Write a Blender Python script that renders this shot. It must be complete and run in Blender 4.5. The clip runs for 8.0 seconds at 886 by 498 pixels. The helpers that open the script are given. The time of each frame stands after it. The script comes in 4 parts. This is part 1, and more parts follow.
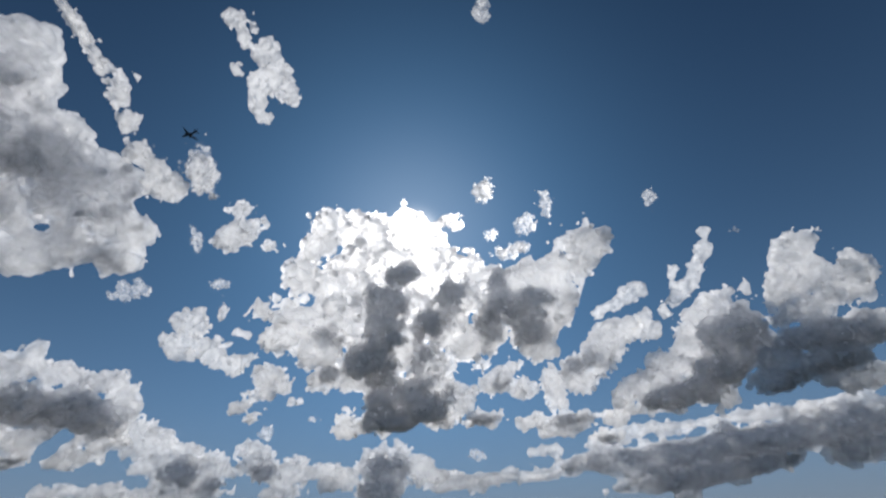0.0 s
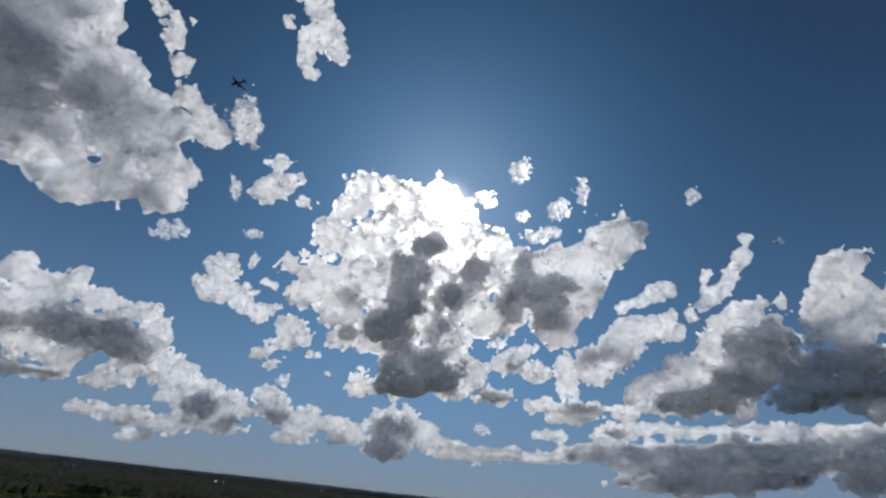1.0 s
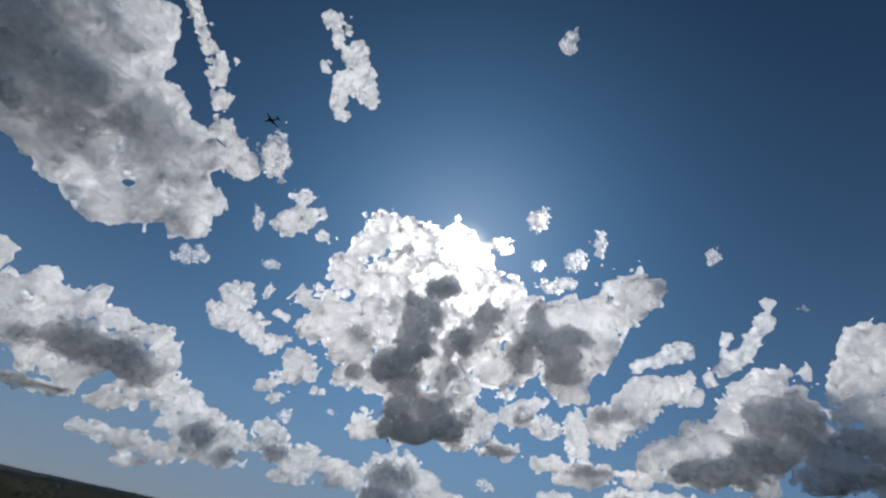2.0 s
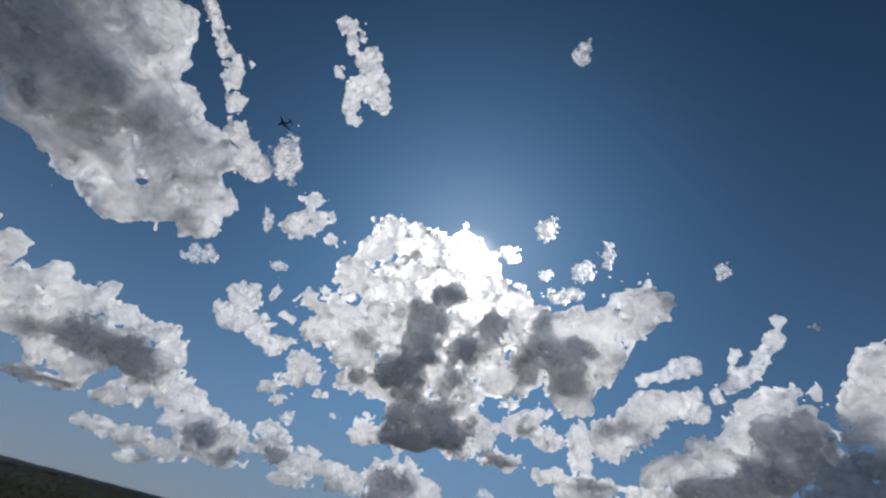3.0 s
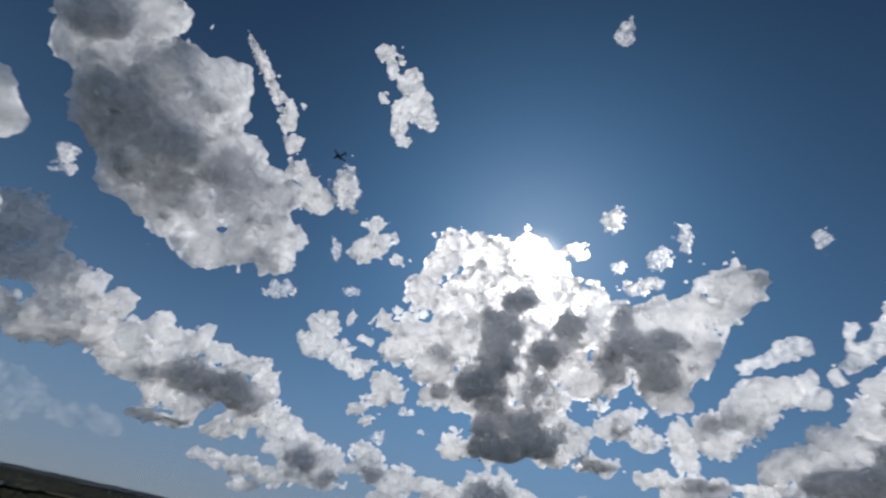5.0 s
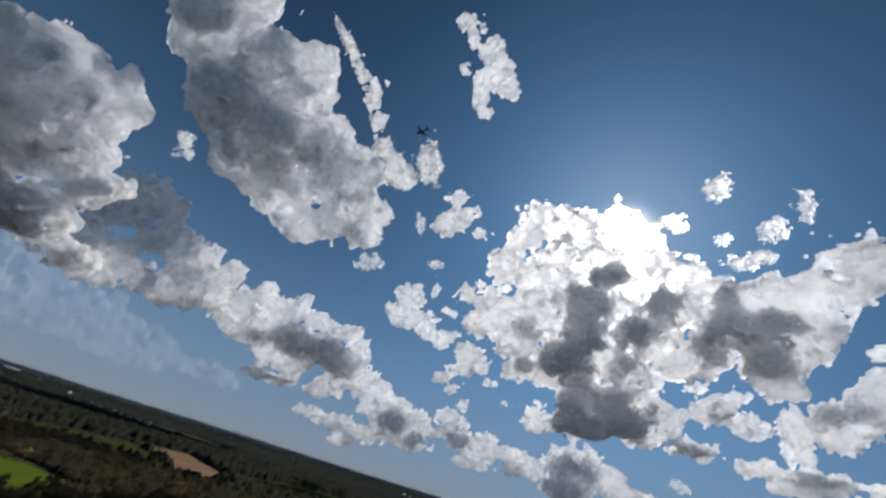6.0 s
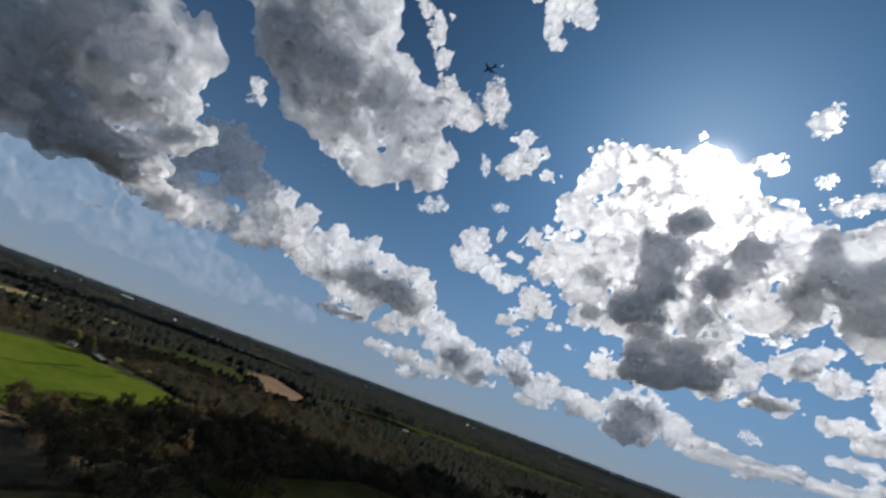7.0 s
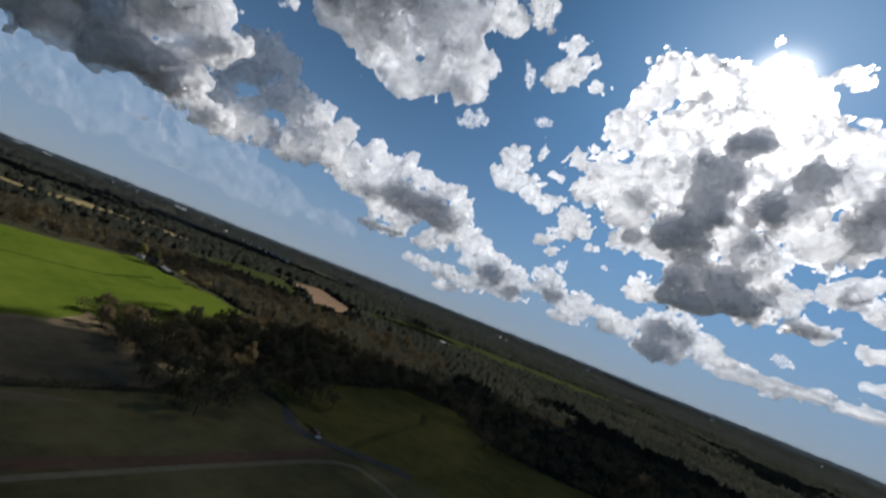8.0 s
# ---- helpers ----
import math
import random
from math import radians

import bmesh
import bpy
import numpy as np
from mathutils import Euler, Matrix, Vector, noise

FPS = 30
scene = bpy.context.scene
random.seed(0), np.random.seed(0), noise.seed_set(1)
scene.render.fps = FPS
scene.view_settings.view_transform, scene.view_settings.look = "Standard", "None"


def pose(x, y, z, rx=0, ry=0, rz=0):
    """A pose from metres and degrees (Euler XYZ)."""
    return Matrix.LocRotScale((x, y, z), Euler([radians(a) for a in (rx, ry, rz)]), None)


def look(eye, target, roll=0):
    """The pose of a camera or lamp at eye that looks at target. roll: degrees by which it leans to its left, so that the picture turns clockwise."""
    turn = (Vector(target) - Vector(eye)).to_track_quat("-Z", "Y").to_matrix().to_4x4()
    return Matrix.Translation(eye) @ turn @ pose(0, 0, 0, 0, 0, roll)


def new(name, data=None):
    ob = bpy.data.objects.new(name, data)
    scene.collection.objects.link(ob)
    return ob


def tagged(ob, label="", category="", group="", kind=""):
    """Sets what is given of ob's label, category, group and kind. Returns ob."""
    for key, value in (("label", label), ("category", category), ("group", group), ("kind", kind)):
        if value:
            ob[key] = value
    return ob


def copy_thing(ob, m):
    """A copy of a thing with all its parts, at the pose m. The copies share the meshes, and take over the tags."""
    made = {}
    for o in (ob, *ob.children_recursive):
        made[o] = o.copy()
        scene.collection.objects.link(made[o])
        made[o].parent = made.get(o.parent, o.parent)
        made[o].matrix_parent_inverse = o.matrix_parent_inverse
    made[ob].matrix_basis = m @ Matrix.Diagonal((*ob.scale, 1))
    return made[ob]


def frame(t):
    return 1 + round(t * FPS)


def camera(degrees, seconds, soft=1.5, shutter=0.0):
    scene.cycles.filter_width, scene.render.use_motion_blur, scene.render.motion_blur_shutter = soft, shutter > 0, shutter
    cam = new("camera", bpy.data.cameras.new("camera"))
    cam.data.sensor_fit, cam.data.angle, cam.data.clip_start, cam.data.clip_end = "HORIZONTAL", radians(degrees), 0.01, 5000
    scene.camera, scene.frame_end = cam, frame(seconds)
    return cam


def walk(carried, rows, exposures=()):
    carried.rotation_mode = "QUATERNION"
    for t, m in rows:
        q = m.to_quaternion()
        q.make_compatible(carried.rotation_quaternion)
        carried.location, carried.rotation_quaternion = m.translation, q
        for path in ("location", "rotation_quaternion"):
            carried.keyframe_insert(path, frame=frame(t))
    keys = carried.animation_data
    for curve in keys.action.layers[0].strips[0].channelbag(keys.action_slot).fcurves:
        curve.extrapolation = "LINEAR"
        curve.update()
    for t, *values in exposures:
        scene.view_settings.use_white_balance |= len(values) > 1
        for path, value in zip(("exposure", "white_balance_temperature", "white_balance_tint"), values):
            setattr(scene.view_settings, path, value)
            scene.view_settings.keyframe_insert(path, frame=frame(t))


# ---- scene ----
import itertools

# ---- camera and its flight ----
cam = camera(89.36, 8.0, soft=2.3, shutter=0.5)
walk(cam, [
    (0.0, pose(10.5, 6.5, 60.0, 122.24, 2.07, 1.30)),
    (0.5, pose(10.5, 6.5, 60.2, 118.60, -0.09, 1.16)),
    (1.0, pose(10.5, 6.5, 60.4, 118.94, -5.65, 0.96)),
    (1.5, pose(10.5, 6.5, 60.6, 122.48, -8.32, 0.72)),
    (3.0, pose(10.5, 6.5, 61.2, 125.38, -11.93, 0.33)),
    (3.5, pose(10.5, 6.5, 61.5, 125.37, -9.54, 1.87)),
    (4.0, pose(10.5, 6.5, 61.9, 125.49, -7.84, 2.99)),
    (5.5, pose(10.6, 6.5, 64.0, 122.89, -13.18, 16.93)),
    (6.0, pose(10.2, 6.5, 65.4, 118.87, -15.53, 21.02)),
    (6.5, pose(8.0, 6.3, 67.5, 114.35, -17.44, 24.53)),
    (7.0, pose(3.8, 6.0, 69.6, 109.27, -19.28, 28.59)),
    (7.5, pose(0.8, 3.6, 72.0, 103.78, -20.60, 31.76)),
    (8.0, pose(0, 0, 75.0, 96.96, -21.49, 33.18)),
], exposures=[(0.0, 0.14), (4.0, 0.14), (5.5, 0.17), (6.5, 0.24), (7.0, 0.34), (8.0, 0.48)])
VIEW = Vector((9, 6, 64))      # middle of the flight, from which the sky's angles are counted

# ---- sky and sun ----
SUN_AZ, SUN_EL = -4.3, 34.0     # degrees clockwise from +y, and up


def direction(az, el):
    a, e = radians(az), radians(el)
    return Vector((math.sin(a) * math.cos(e), math.cos(a) * math.cos(e), math.sin(e)))


SUN_DIR = direction(SUN_AZ, SUN_EL)
world = bpy.data.worlds.new("sky")
scene.world = world
world.use_nodes = True
wn, wl = world.node_tree.nodes, world.node_tree.links
back = wn["Background"]
sky = wn.new("ShaderNodeTexSky")
sky.sky_type = 'NISHITA'
sky.sun_disc = False
sky.sun_elevation = radians(SUN_EL)
sky.sun_rotation = radians(SUN_AZ)
sky.altitude = 100
sky.air_density, sky.dust_density, sky.ozone_density = 1.0, 0.25, 4.0
back.inputs["Strength"].default_value = 0.05


def world_math(op, a, b=None):
    q = wn.new("ShaderNodeMath")
    q.operation = op
    for slot, v in enumerate((a, b)):
        if v is None:
            continue
        if isinstance(v, (int, float)):
            q.inputs[slot].default_value = v
        else:
            wl.new(v, q.inputs[slot])
    return q.outputs[0]


def world_mix(kind, fac, a, b):
    q = wn.new("ShaderNodeMix")
    q.data_type, q.blend_type = 'RGBA', kind
    for slot, v in ((0, fac), (6, a), (7, b)):
        if isinstance(v, (int, float)):
            q.inputs[slot].default_value = v
        elif isinstance(v, tuple):
            q.inputs[slot].default_value = (*v, 1)
        else:
            wl.new(v, q.inputs[slot])
    return q.outputs[2]


coords = wn.new("ShaderNodeTexCoord").outputs["Generated"]
split = wn.new("ShaderNodeSeparateXYZ")
wl.new(coords, split.inputs[0])
# clear deep blue air, and grey moist air low over the land
air = world_mix('MULTIPLY', 1.0, sky.outputs[0], (0.06, 0.136, 0.245))
rise = world_math('MAXIMUM', split.outputs["Z"], 0.0)
low = world_math('EXPONENT', world_math('MULTIPLY', rise, -3.2))
air = world_mix('MIX', world_math('MULTIPLY', low, 0.9), air, (2.75, 6.0, 10.5))
lowest = world_math('EXPONENT', world_math('MULTIPLY', rise, -9.0))
air = world_mix('MIX', world_math('MULTIPLY', lowest, 0.9), air, (4.9, 5.7, 6.5))
# the sun's aureole
dot = wn.new("ShaderNodeVectorMath")
dot.operation = 'DOT_PRODUCT'
wl.new(coords, dot.inputs[0])
dot.inputs[1].default_value = SUN_DIR
away = world_math('SUBTRACT', 1.0, dot.outputs["Value"])
glow = world_math('ADD', world_math('MULTIPLY', world_math('EXPONENT', world_math('MULTIPLY', away, -1800.0)), 60.0),
                  world_math('MULTIPLY', world_math('EXPONENT', world_math('MULTIPLY', away, -60.0)), 2.2))
warm = wn.new("ShaderNodeVectorMath")
warm.operation = 'SCALE'
warm.inputs[0].default_value = (1.0, 0.97, 0.92)
wl.new(glow, warm.inputs["Scale"])
air = world_mix('ADD', 1.0, air, warm.outputs[0])
wide = wn.new("ShaderNodeVectorMath")
wide.operation = 'SCALE'
wide.inputs[0].default_value = (0.36, 0.86, 1.5)
wl.new(world_math('MULTIPLY', world_math('EXPONENT', world_math('MULTIPLY', away, -11.0)), 3.0), wide.inputs["Scale"])
air = world_mix('ADD', 1.0, air, wide.outputs[0])
wl.new(air, back.inputs["Color"])

sun = new("sun", bpy.data.lights.new("sun", 'SUN'))
sun.data.energy = 5.0
sun.data.angle = radians(0.6)
sun.data.color = (1.0, 0.96, 0.91)
sun.matrix_world = look(SUN_DIR * 4000, (0, 0, 0))

# ---- materials ----
def material(name, rough=0.9):
    m = bpy.data.materials.new(name)
    m.use_nodes = True
    b = m.node_tree.nodes["Principled BSDF"]
    b.inputs["Roughness"].default_value = rough
    b.inputs["Specular IOR Level"].default_value = 0.2
    return m, m.node_tree.nodes, m.node_tree.links, b


def speckled(name, dark, light, scale, rough=0.9, coarse=None, bump=0.0):
    """Two scales of noise between two colours, in metres of the object."""
    m, n, l, b = material(name, rough)
    if rough > 0.85:
        b.inputs["Specular IOR Level"].default_value = 0.0
    co = n.new("ShaderNodeTexCoord")
    a = n.new("ShaderNodeTexNoise")
    a.inputs["Scale"].default_value = scale
    a.inputs["Detail"].default_value = 8
    a.inputs["Roughness"].default_value = 0.65
    l.new(co.outputs["Object"], a.inputs["Vector"])
    c = n.new("ShaderNodeTexNoise")
    c.inputs["Scale"].default_value = coarse or scale / 9
    c.inputs["Detail"].default_value = 4
    l.new(co.outputs["Object"], c.inputs["Vector"])
    mix = n.new("ShaderNodeMath")
    mix.operation = 'MULTIPLY_ADD'
    mix.inputs[1].default_value = 0.5
    half = n.new("ShaderNodeMath")
    half.operation = 'MULTIPLY'
    half.inputs[1].default_value = 0.5
    l.new(c.outputs["Fac"], half.inputs[0])
    l.new(a.outputs["Fac"], mix.inputs[0])
    l.new(half.outputs[0], mix.inputs[2])
    r = n.new("ShaderNodeValToRGB")
    r.color_ramp.elements[0].position, r.color_ramp.elements[1].position = 0.36, 0.64
    r.color_ramp.elements[0].color, r.color_ramp.elements[1].color = (*dark, 1), (*light, 1)
    l.new(mix.outputs[0], r.inputs[0])
    l.new(r.outputs[0], b.inputs["Base Color"])
    if bump:
        bp = n.new("ShaderNodeBump")
        bp.inputs["Strength"].default_value = 0.6
        bp.inputs["Distance"].default_value = bump
        l.new(a.outputs["Fac"], bp.inputs["Height"])
        l.new(bp.outputs[0], b.inputs["Normal"])
    return m


def cloud_material(name, cover, vary=0.0, relief=0.0, ahead=0.12):
    """White droplets that pass on part of the light and throw back the rest."""
    m, n, l, b = material(name, 1.0)
    d, t, x = n.new("ShaderNodeBsdfDiffuse"), n.new("ShaderNodeBsdfTranslucent"), n.new("ShaderNodeMixShader")
    # droplets send most light on ahead
    r, y = n.new("ShaderNodeBsdfRefraction"), n.new("ShaderNodeMixShader")
    for q in (d, t, r):
        q.inputs["Color"].default_value = (0.95, 0.955, 0.97, 1)
    x.inputs[0].default_value = 0.68
    r.inputs["IOR"].default_value, r.inputs["Roughness"].default_value = 1.2, 0.75
    y.inputs[0].default_value = ahead
    l.new(d.outputs[0], x.inputs[1])
    l.new(t.outputs[0], x.inputs[2])
    l.new(x.outputs[0], y.inputs[1])
    l.new(r.outputs[0], y.inputs[2])
    # the mist hides only part of what lies behind it
    v, z = n.new("ShaderNodeBsdfTransparent"), n.new("ShaderNodeMixShader")
    z.inputs[0].default_value = cover
    if relief:
        co, a, bump = n.new("ShaderNodeTexCoord"), n.new("ShaderNodeTexNoise"), n.new("ShaderNodeBump")
        a.inputs["Scale"].default_value, a.inputs["Detail"].default_value, a.inputs["Roughness"].default_value = 0.022, 5, 0.55
        bump.inputs["Strength"].default_value, bump.inputs["Distance"].default_value = 0.8, relief
        l.new(co.outputs["Object"], a.inputs["Vector"])
        l.new(a.outputs["Fac"], bump.inputs["Height"])
        for q in (d, t):
            l.new(bump.outputs[0], q.inputs["Normal"])
        if vary:
            g = n.new("ShaderNodeMapRange")
            g.inputs["From Min"].default_value, g.inputs["From Max"].default_value = 0.35, 0.65
            g.inputs["To Min"].default_value, g.inputs["To Max"].default_value = cover - vary, min(cover + vary, 1)
            l.new(a.outputs["Fac"], g.inputs["Value"])
            l.new(g.outputs[0], z.inputs[0])
    l.new(v.outputs[0], z.inputs[1])
    l.new(y.outputs[0], z.inputs[2])
    l.new(z.outputs[0], n["Material Output"].inputs["Surface"])
    n.remove(b)
    return m


VEIL = cloud_material("veil_droplets", 0.075)
SHRED = cloud_material("shred_droplets", 0.26, 0.18, 10, 0.1)
FRINGE = cloud_material("cloud_droplets", 0.5, 0.1, 14, 0.075)
BODY = cloud_material("dense_cloud_droplets", 0.56, 0.08, 14, 0.06)
CORE = cloud_material("wet_cloud_droplets", 0.82, 0.08, 12, 0.0)


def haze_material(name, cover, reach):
    """Pale colour on a see-through sheet, imitating haze that thins with height."""
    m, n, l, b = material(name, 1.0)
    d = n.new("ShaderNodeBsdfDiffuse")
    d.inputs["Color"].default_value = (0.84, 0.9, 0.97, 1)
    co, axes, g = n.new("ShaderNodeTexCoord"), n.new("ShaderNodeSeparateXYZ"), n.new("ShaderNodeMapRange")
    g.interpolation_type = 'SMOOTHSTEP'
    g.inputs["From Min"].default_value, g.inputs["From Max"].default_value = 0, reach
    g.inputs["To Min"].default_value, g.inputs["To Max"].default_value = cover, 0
    v, z = n.new("ShaderNodeBsdfTransparent"), n.new("ShaderNodeMixShader")
    l.new(co.outputs["Object"], axes.inputs[0])
    l.new(axes.outputs["Z"], g.inputs["Value"])
    l.new(g.outputs[0], z.inputs[0])
    l.new(v.outputs[0], z.inputs[1])
    l.new(d.outputs[0], z.inputs[2])
    l.new(z.outputs[0], n["Material Output"].inputs["Surface"])
    n.remove(b)
    return m


WOODS = speckled("woodland_floor", (0.026, 0.026, 0.016), (0.05, 0.048, 0.029), 0.05, bump=1.5)
CROP = speckled("young_green_crop", (0.04, 0.064, 0.008), (0.078, 0.1, 0.015), 0.08, coarse=0.012)
MEADOW = speckled("rough_meadow", (0.078, 0.066, 0.028), (0.155, 0.128, 0.058), 0.12, coarse=0.02)
OLIVE = speckled("olive_grass", (0.072, 0.064, 0.018), (0.14, 0.115, 0.036), 0.12, coarse=0.02)
FALLOW = speckled("fallow_soil", (0.1, 0.076, 0.044), (0.19, 0.145, 0.088), 0.1, coarse=0.02)
PLOUGHED = speckled("bare_pale_soil", (0.105, 0.07, 0.046), (0.18, 0.125, 0.083), 0.08, coarse=0.02)
STRAW = speckled("pale_straw_stubble", (0.12, 0.095, 0.048), (0.22, 0.175, 0.09), 0.08, coarse=0.02)
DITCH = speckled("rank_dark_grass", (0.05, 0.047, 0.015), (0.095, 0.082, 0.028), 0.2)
# dull green of the far pastures, darkened in colour to stand for shade
PASTURE = speckled("shade_darkened_pasture", (0.018, 0.026, 0.009), (0.038, 0.044, 0.016), 0.12, coarse=0.02)
# far canopy: cloud shade is put into this near-black colour
CANOPY = speckled("shade_dark_canopy", (0.0105, 0.0125, 0.0105), (0.025, 0.026, 0.0195), 0.12, coarse=0.012, bump=1.0)
DARK_CROP = speckled("dark_green_crop", (0.02, 0.04, 0.006), (0.04, 0.06, 0.01), 0.2)
EARTH = speckled("red_earth_track", (0.1, 0.054, 0.036), (0.15, 0.086, 0.06), 0.3)
GRAVEL = speckled("pale_gravel", (0.15, 0.122, 0.078), (0.22, 0.18, 0.115), 0.6)
TARMAC = speckled("old_tarmac", (0.06, 0.056, 0.054), (0.095, 0.088, 0.084), 0.8)
BARK = speckled("grey_bark", (0.03, 0.026, 0.02), (0.09, 0.075, 0.06), 1.2)


def leaf_material(name, dark, light, through_light=0.2):
    """Leaves and twigs that differ from clump to clump and from tree to tree."""
    m, n, l, b = material(name, 0.8)
    g, o = n.new("ShaderNodeNewGeometry"), n.new("ShaderNodeObjectInfo")
    a = n.new("ShaderNodeMath")
    a.operation = 'MULTIPLY_ADD'
    a.inputs[1].default_value = 0.5
    h = n.new("ShaderNodeMath")
    h.operation = 'MULTIPLY'
    h.inputs[1].default_value = 0.5
    l.new(o.outputs["Random"], h.inputs[0])
    l.new(g.outputs["Random Per Island"], a.inputs[0])
    l.new(h.outputs[0], a.inputs[2])
    r = n.new("ShaderNodeValToRGB")
    r.color_ramp.elements[0].color, r.color_ramp.elements[1].color = (*dark, 1), (*light, 1)
    l.new(a.outputs[0], r.inputs[0])
    l.new(r.outputs[0], b.inputs["Base Color"])
    b.inputs["Specular IOR Level"].default_value = 0.0
    b.inputs["Roughness"].default_value = 1.0
    # thin leaves glow against the light
    t, x = n.new("ShaderNodeBsdfTranslucent"), n.new("ShaderNodeMixShader")
    x.inputs[0].default_value = through_light
    l.new(r.outputs[0], t.inputs["Color"])
    l.new(b.outputs[0], x.inputs[1])
    l.new(t.outputs[0], x.inputs[2])
    l.new(x.outputs[0], n["Material Output"].inputs["Surface"])
    return m


TWIGS = leaf_material("budding_twigs", (0.085, 0.066, 0.036), (0.19, 0.146, 0.08))
LEAVES = leaf_material("young_leaves", (0.2, 0.175, 0.055), (0.38, 0.33, 0.12), 0.5)
# far crowns darker than the near brush, cloud shade included in the colour
FARWOOD = leaf_material("shade_dark_far_crowns", (0.02, 0.022, 0.017), (0.048, 0.048, 0.035))
BRUSH = leaf_material("brown_brushwood", (0.064, 0.05, 0.028), (0.14, 0.107, 0.06))
RENDER = speckled("pale_house_render", (0.5, 0.48, 0.45), (0.72, 0.7, 0.66), 1.5)
BRICK = speckled("brown_brick", (0.10, 0.07, 0.055), (0.18, 0.13, 0.1), 2)
WHITE_SHEET = speckled("white_sheet_metal", (0.5, 0.5, 0.5), (0.75, 0.75, 0.74), 0.3, rough=0.5)
PALE_SHEET = speckled("weathered_pale_sheet_metal", (0.18, 0.18, 0.17), (0.32, 0.32, 0.3), 0.3, rough=0.5)
SLATE = speckled("slate_roof", (0.05, 0.05, 0.055), (0.12, 0.115, 0.12), 1.5)
CLAY = speckled("clay_tile_roof", (0.14, 0.06, 0.04), (0.25, 0.12, 0.08), 1.5)
DOORS = speckled("dark_painted_wood", (0.04, 0.035, 0.03), (0.07, 0.06, 0.05), 3)
RUBBER = speckled("tyre_rubber", (0.015, 0.015, 0.015), (0.03, 0.03, 0.03), 8)
CAR_RED = speckled("dark_red_car_paint", (0.12, 0.015, 0.012), (0.16, 0.02, 0.016), 6, rough=0.3)
PLANE_PAINT = speckled("airliner_grey_blue_paint", (0.035, 0.04, 0.05), (0.05, 0.055, 0.065), 0.3, rough=0.4)
PLANE_METAL = speckled("airliner_dark_metal", (0.02, 0.02, 0.022), (0.04, 0.04, 0.045), 0.5, rough=0.4)


def glass_material(name):
    m, n, l, b = material(name, 0.05)
    b.inputs["Base Color"].default_value = (0.02, 0.025, 0.03, 1)
    b.inputs["Specular IOR Level"].default_value = 0.6
    return m


GLASS = glass_material("dark_window_glass")


# ---- the land ----
def mesh_object(name, verts, faces, mat, smooth=True):
    me = bpy.data.meshes.new(name)
    me.from_pydata([tuple(v) for v in verts], [], [tuple(f) for f in faces])
    me.materials.append(mat)
    if smooth:
        me.polygons.foreach_set("use_smooth", [True] * len(me.polygons))
    me.update()
    return new(name, me)


def height(x, y):
    """Flat round the fields, a slow rise and low ridges towards the horizon."""
    r = math.hypot(x, y)
    s = min(max((r - 1300) / 3500, 0), 1)
    s = s * s * (3 - 2 * s)
    return 37 * s + 7 * s * noise.noise(Vector((x / 900, y / 900, 0)))


verts, faces = [(0, 0, 0)], []
SEG = 180
rings = [40 * 1.075 ** i for i in range(67)]
for r in rings:
    for k in range(SEG):
        a = 2 * math.pi * k / SEG
        verts.append((r * math.sin(a), r * math.cos(a), height(r * math.sin(a), r * math.cos(a))))
for k in range(SEG):
    faces.append((0, 1 + (k + 1) % SEG, 1 + k))
for i in range(len(rings) - 1):
    for k in range(SEG):
        a, b = 1 + i * SEG + k, 1 + i * SEG + (k + 1) % SEG
        faces.append((a, b, b + SEG, a + SEG))
tagged(mesh_object("ground", verts, faces, WOODS), "dark wooded lowland reaching to the horizon", "ground", kind="structure")


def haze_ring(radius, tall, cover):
    """An added sheet, one wide ring, that paints haze over the far country."""
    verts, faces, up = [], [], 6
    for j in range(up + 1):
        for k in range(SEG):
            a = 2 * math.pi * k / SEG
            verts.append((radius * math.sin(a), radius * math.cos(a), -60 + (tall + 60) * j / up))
    for j in range(up):
        for k in range(SEG):
            p, q = j * SEG + k, j * SEG + (k + 1) % SEG
            faces.append((p, q, q + SEG, p + SEG))
    ob = mesh_object("haze", verts, faces, haze_material("haze_sheet_paint", cover, tall))
    return tagged(ob, "see-through pale blue-grey sheet imitating haze over the far country", "haze", kind="structure")


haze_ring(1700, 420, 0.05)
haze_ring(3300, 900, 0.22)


def field(name, label, outline, mat, lift=0.05, uneven=3.0):
    """A level field as a thin slab with its own edge."""
    bm = bmesh.new()
    edge = []
    for (x0, y0), (x1, y1) in zip(outline, outline[1:] + outline[:1]):
        n = max(1, round(math.hypot(x1 - x0, y1 - y0) / 6))
        for k in range(n):
            x, y = x0 + (x1 - x0) * k / n, y0 + (y1 - y0) * k / n
            shift = noise.noise_vector(Vector((x / 14, y / 14, lift * 50))) * uneven
            edge.append((x + shift.x, y + shift.y))
    top = [bm.verts.new((x, y, height(x, y) + lift)) for x, y in edge]
    f = bm.faces.new(top)
    f.normal_update()
    if f.normal.z < 0:
        f.normal_flip()
    bmesh.ops.triangulate(bm, faces=[f])
    me = bpy.data.meshes.new(name)
    bm.to_mesh(me)
    bm.free()
    me.materials.append(mat)
    return tagged(new(name, me), label, "field", kind="structure")


